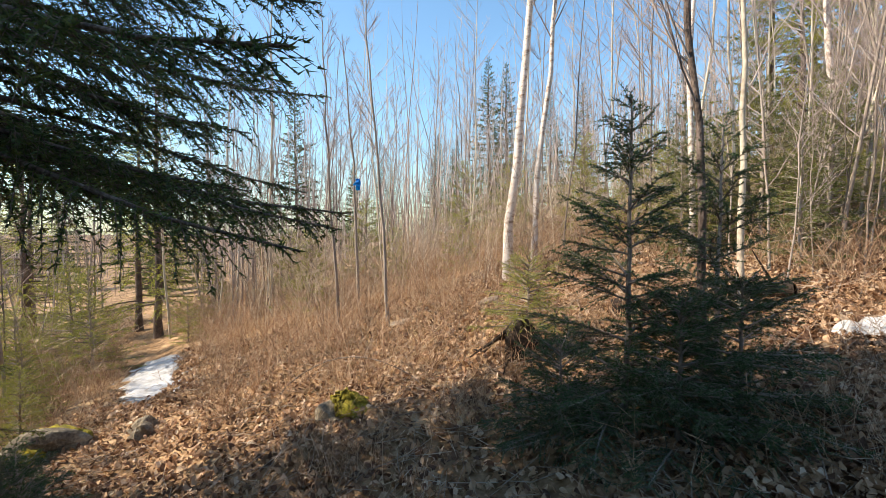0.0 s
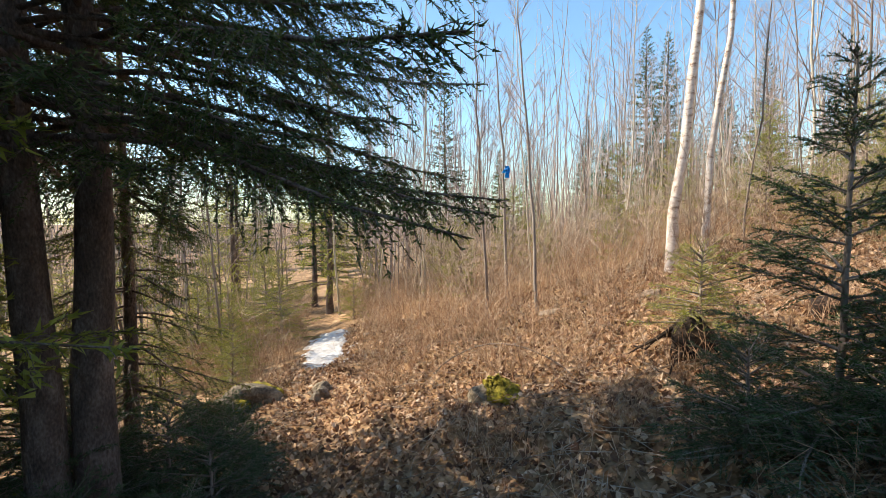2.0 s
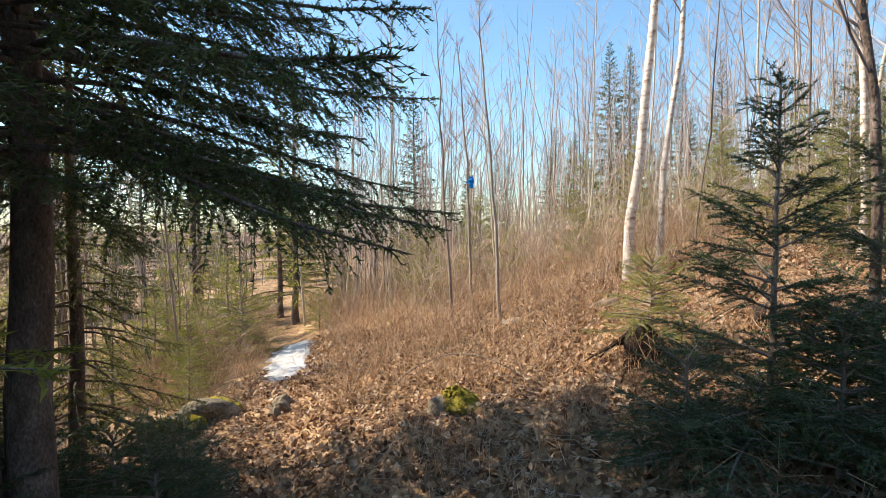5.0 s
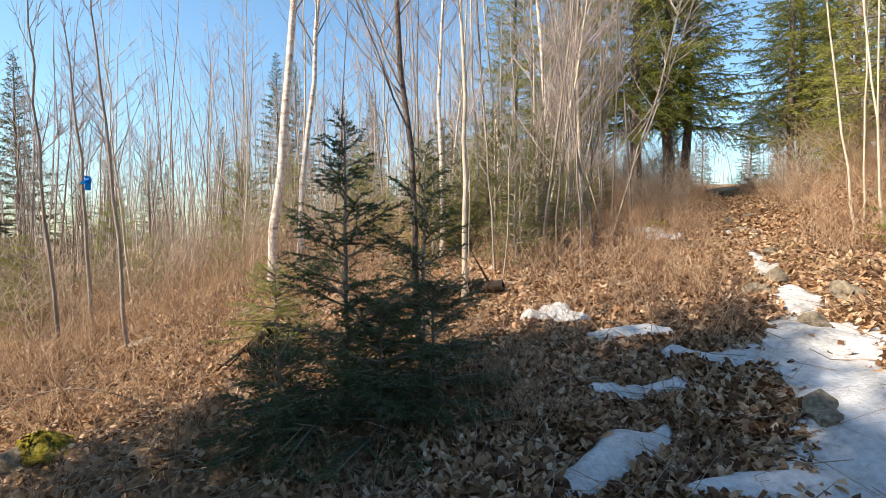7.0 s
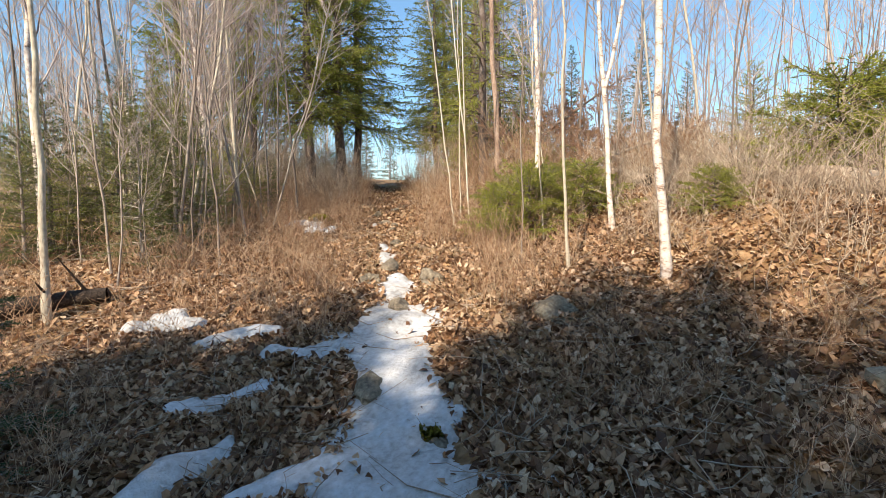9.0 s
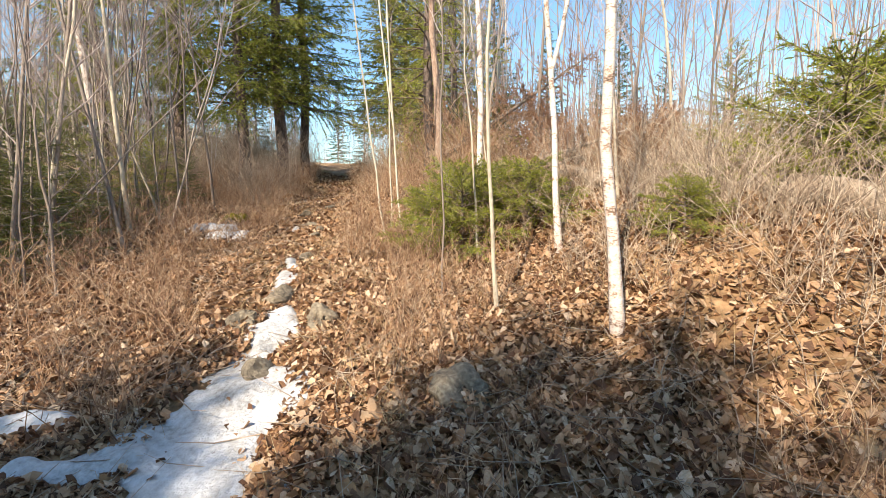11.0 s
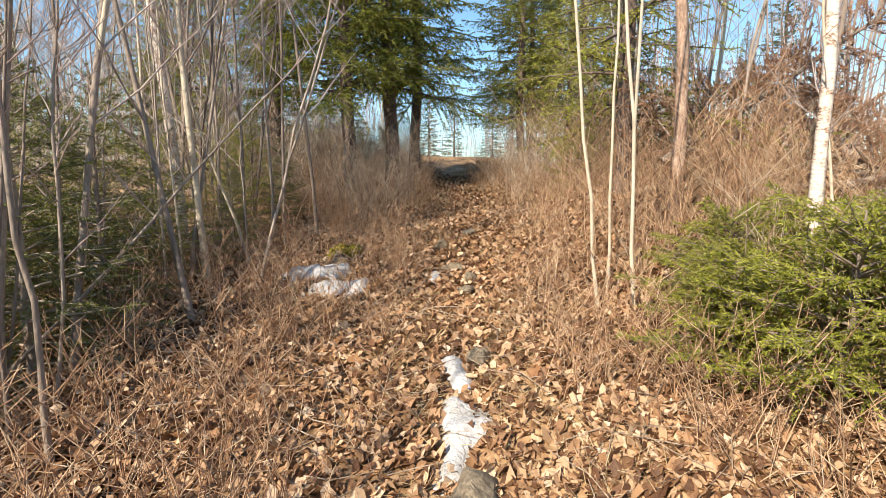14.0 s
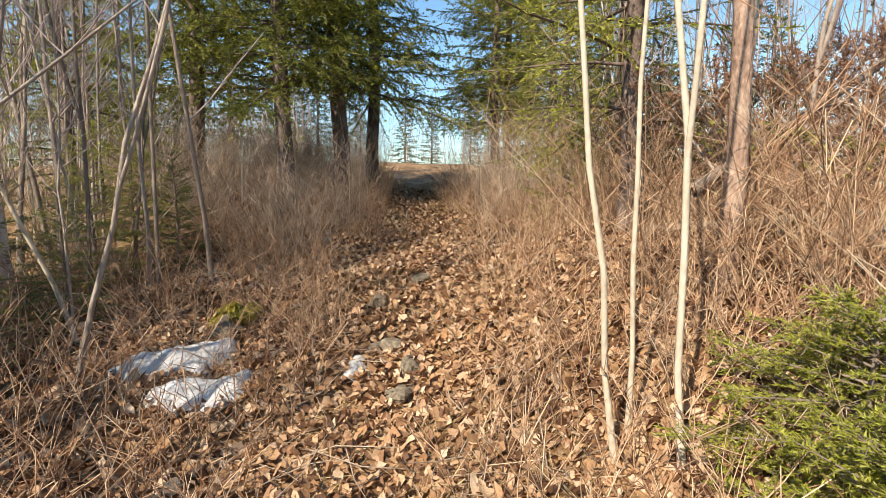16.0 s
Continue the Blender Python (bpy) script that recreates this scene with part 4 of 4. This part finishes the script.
# ---- fallen wood ----
def log(name, start, end, r0, r1, seed, label, mat, stubs=5):
    """A fallen trunk: uneven tapered stem with sawn or broken ends and branch stubs."""
    rnd = np.random.default_rng(seed)
    a, b = np.array(start, float), np.array(end, float)
    ob = thing(name, tuple(a), label, "log")
    s = np.linspace(0, 1, 12)
    p = (b - a) * s[:, None] + rnd.normal(size=(12, 3)) * r0 * 0.18
    r = (r0 + (r1 - r0) * s) * rnd.uniform(0.9, 1.1, 12)
    r[0] *= 1.1
    part("trunk", [tubes(p[None], r[None], 10)], mat, ob, smooth=True)
    for e, q, rr in ((0, p[0], r[0]), (1, p[-1], r[-1])):
        ax = (b - a) / np.linalg.norm(b - a)
        part("broken_end", [tubes(np.array([[q - ax * 0.004 * (1 - 2 * e), q + ax * 0.03 * (2 * e - 1)]]), np.array([[rr * 0.98, 0.004]]), 10)], ROT, ob)
    for _ in range(stubs):
        q = along_path(p, np.array([rnd.uniform(0.1, 0.95)]))[0]
        d = rnd.normal(size=3)
        d[2] = abs(d[2]) + 0.3
        d *= rnd.uniform(0.15, 0.5) / np.linalg.norm(d)
        part("branch_stub", [tubes(np.array([[q, q + d * 0.6, q + d]]), np.array([[0.016, 0.011, 0.004]]), 5)], mat, ob)
    return ob


def lifted(x, y, up):
    return (x, y, float(land(x, y)) + up)


log("fallen_log", lifted(6.15, -1.95, 0.12), lifted(8.9, 0.5, 0.12), 0.14, 0.10, 401, "pale weathered log lying across the bank", WOOD, 7)
log("fallen_log", lifted(1.75, 4.75, 0.1), lifted(3.15, 4.2, 0.14), 0.09, 0.07, 402, "dark rotten log lying among saplings", ROT, 4)
log("fallen_log", lifted(-0.7, 6.3, 0.0), lifted(0.75, 6.05, 0.02), 0.06, 0.075, 403, "pale fallen log half hidden by dry grass", WOOD, 4)
log("fallen_log", lifted(8.9, 2.2, 0.12), lifted(10.4, 0.2, 0.2), 0.045, 0.03, 404, "grey dead trunk in a brush pile", WOOD, 8)
log("fallen_log", lifted(8.6, 1.2, 0.12), lifted(10.6, 1.0, 0.3), 0.035, 0.02, 405, "grey dead trunk in a brush pile", WOOD, 8)
log("fallen_log", lifted(9.0, 3.2, 0.1), lifted(9.6, 0.6, 0.35), 0.035, 0.02, 406, "grey dead trunk in a brush pile", WOOD, 8)
log("fallen_log", lifted(7.6, 0.2, 0.12), lifted(8.8, 1.4, 0.3), 0.07, 0.05, 407, "pale barkless log below the brush pile", WOOD, 5)
log("fallen_log", lifted(-4.9, 4.6, 0.08), lifted(-3.9, 3.7, 0.08), 0.08, 0.06, 408, "brown fallen log beside the mossy boulder", ROT, 4)

RU = (BARK_GREY, RUST)
DEAD = dict(gap=0.2, per=5, twig_gap=0.05, needle=0.035, width=0.0035, density=230, droop=0.2, rise=0.2, group="dead spruces", sparse=0.9)
dead = conifer("fallen_spruce", (*lifted(8.9, 2.9, 0.35), 55, 0, 40), 3.0, 0.85, 0.2, 411, "fallen dead spruce with rusty brown needles", RU, **DEAD)
copy_thing(dead, pose(*lifted(8.6, 1.5, 0.25), 75, 0, -10)).scale = (0.7, 0.7, 0.7)
copy_thing(dead, pose(*lifted(9.6, 1.4, 0.35), 60, 0, 120)).scale = (0.9, 0.9, 0.9)
copy_thing(dead, pose(*lifted(10.3, 0.2, 0.35), 70, 0, 80)).scale = (0.8, 0.8, 0.8)
fallen = conifer("fallen_spruce", (*lifted(9.8, 2.4, 0.5), 70, 0, 150), 3.2, 0.9, 0.3, 412, "fallen spruce still dark green in a brush pile", SP, gap=0.22, per=5, twig_gap=0.05, needle=0.035, width=0.005, density=90, droop=0.2, rise=0.2)
bare_tree("leaning_sapling", at_ground(4.2, 5.3), 2.9, 0.009, 413, "grey dead sapling leaning low over the brush", BARK_GREY, (2.6, -0.35), "", 14, 0.2, 0.8)

stump = thing("rotten_stump", at_ground(0.72, 4.3, -0.12), "rotten dark stump under a small fir", "stump")
part("stump_body", [lump(0.26, 0.2, 0.26, 421, 0.6)], ROT, stump)
srn = np.random.default_rng(422)
for i in range(7):
    a = i * 0.9 + srn.random()
    q = np.linspace(0, 1, 5)
    part("root", [tubes(np.column_stack([np.cos(a) * 0.5 * q, np.sin(a) * 0.4 * q, 0.12 - 0.3 * q + srn.normal(size=5) * 0.03])[None], (0.03 * (1 - 0.8 * q))[None], 6)], ROT, stump)

arch = thing("arched_stem", at_ground(-1.75, 4.85), "dark bare stem arching over the leaf litter", "stem")
q = np.linspace(0, 1, 12)
ends = float(land(-0.15, 4.25)) - float(land(-1.75, 4.85))
part("stem", [tubes(np.column_stack([1.6 * q, -0.6 * q, ends * q + 0.36 * np.sin(q * np.pi) ** 0.8])[None], (0.009 - 0.004 * q)[None], 6)], BARK_GREY, arch)

ribbon = thing("flagging_ribbon", (-1.38, 7.52, 2.3), "bright blue plastic ribbon tied to a sapling", "ribbon")
q = np.linspace(0, 1, 9)
for nm, w, ln, dx in (("tail", 0.034, 0.19, 0.03), ("short_tail", 0.026, 0.11, -0.03)):
    x = dx * q + 0.015 * np.sin(q * 5)
    top = np.column_stack([x - w, 0.012 * np.sin(q * 7), 0.07 - ln * q])
    low = np.column_stack([x + w, 0.012 * np.cos(q * 6), 0.07 - ln * q])
    v = np.stack([top, low], 1).reshape(-1, 3)
    i = np.arange(8) * 2
    part(nm, [(v, np.stack([i, i + 1, i + 3, i + 2], 1))], BLUE, ribbon)
part("knot", [lump(0.03, 0.03, 0.022, 431, 0.3, 8)], BLUE, ribbon)

# fallen twigs lying about
trn = np.random.default_rng(441)
n = 8000
x, y = trn.uniform(-5, 10, n), trn.uniform(-2.5, 8, n)
ok = off_trails(x, y, 0.35) | (trn.random(n) < 0.15)
x, y = x[ok], y[ok]
a, ln = trn.uniform(0, 6.3, len(x)), trn.uniform(0.1, 0.55, len(x))
ex, ey = x + np.cos(a) * ln, y + np.sin(a) * ln
mx, my = (x + ex) / 2 + trn.normal(size=len(x)) * 0.03, (y + ey) / 2 + trn.normal(size=len(x)) * 0.03
tp = np.stack([np.column_stack([x, y, land(x, y) + 0.02]), np.column_stack([mx, my, land(mx, my) + 0.05]), np.column_stack([ex, ey, land(ex, ey) + trn.uniform(0.02, 0.15, len(x))])], 1)
tr_ = trn.uniform(0.0015, 0.0045, len(x))
tagged(new("fallen_twigs", mesh_of("fallen_twigs", [tubes(tp, np.stack([tr_, tr_ * 0.8, tr_ * 0.4], 1), 4)], WOOD, True)), "grey dead twigs strewn over the leaf litter", "twigs", kind="stuff")

# large single leaves beside the trail, parts of the ground
lrn = np.random.default_rng(451)
shapes = []
for i in range(6):
    m = 9
    t = np.linspace(0, 1, m)
    w = 0.034 * np.sin(np.pi * t ** 0.8) * (1 + 0.35 * np.sin(t * 19 + i)) + 0.001
    curl = lrn.uniform(0.05, 0.3)
    mid_ = np.column_stack([t * 0.1 - 0.05, 0 * t, curl * (t - 0.5) ** 2 * 0.2])
    up = w * lrn.uniform(0.1, 0.7)
    lft, rgt = mid_ + np.column_stack([0 * t, w, up]), mid_ + np.column_stack([0 * t, -w, up])
    v = np.stack([lft, mid_, rgt], 1).reshape(-1, 3)
    k = np.arange(m - 1)[:, None] * 3 + np.arange(2)
    shapes.append(mesh_of("leaf", [(v, np.stack([k, k + 1, k + 4, k + 3], -1).reshape(-1, 4))], material("large_leaf", [(0.0, (0.2, 0.09, 0.04)), (0.5, (0.46, 0.27, 0.13)), (1.0, (0.74, 0.58, 0.4))], 0.6, 18, 4, obj=0.75, translucent=0.2) if i == 0 else shapes[0].materials[0], True))
made = 0
while made < 290:
    x, y = lrn.uniform(2.5, 9.5), lrn.uniform(0.2, 6.0)
    if float(trail_distance(x, y, TRAIL_UP)) > 1.5 or not clear_of_snow(np.array([x]), np.array([y]))[0]:
        continue
    lf = new("leaf", shapes[made % 6])
    lf.parent = ground
    lf.matrix_basis = pose(x, y, float(land(x, y)) + 0.025, lrn.normal() * 22, lrn.normal() * 22, lrn.uniform(0, 360))
    made += 1
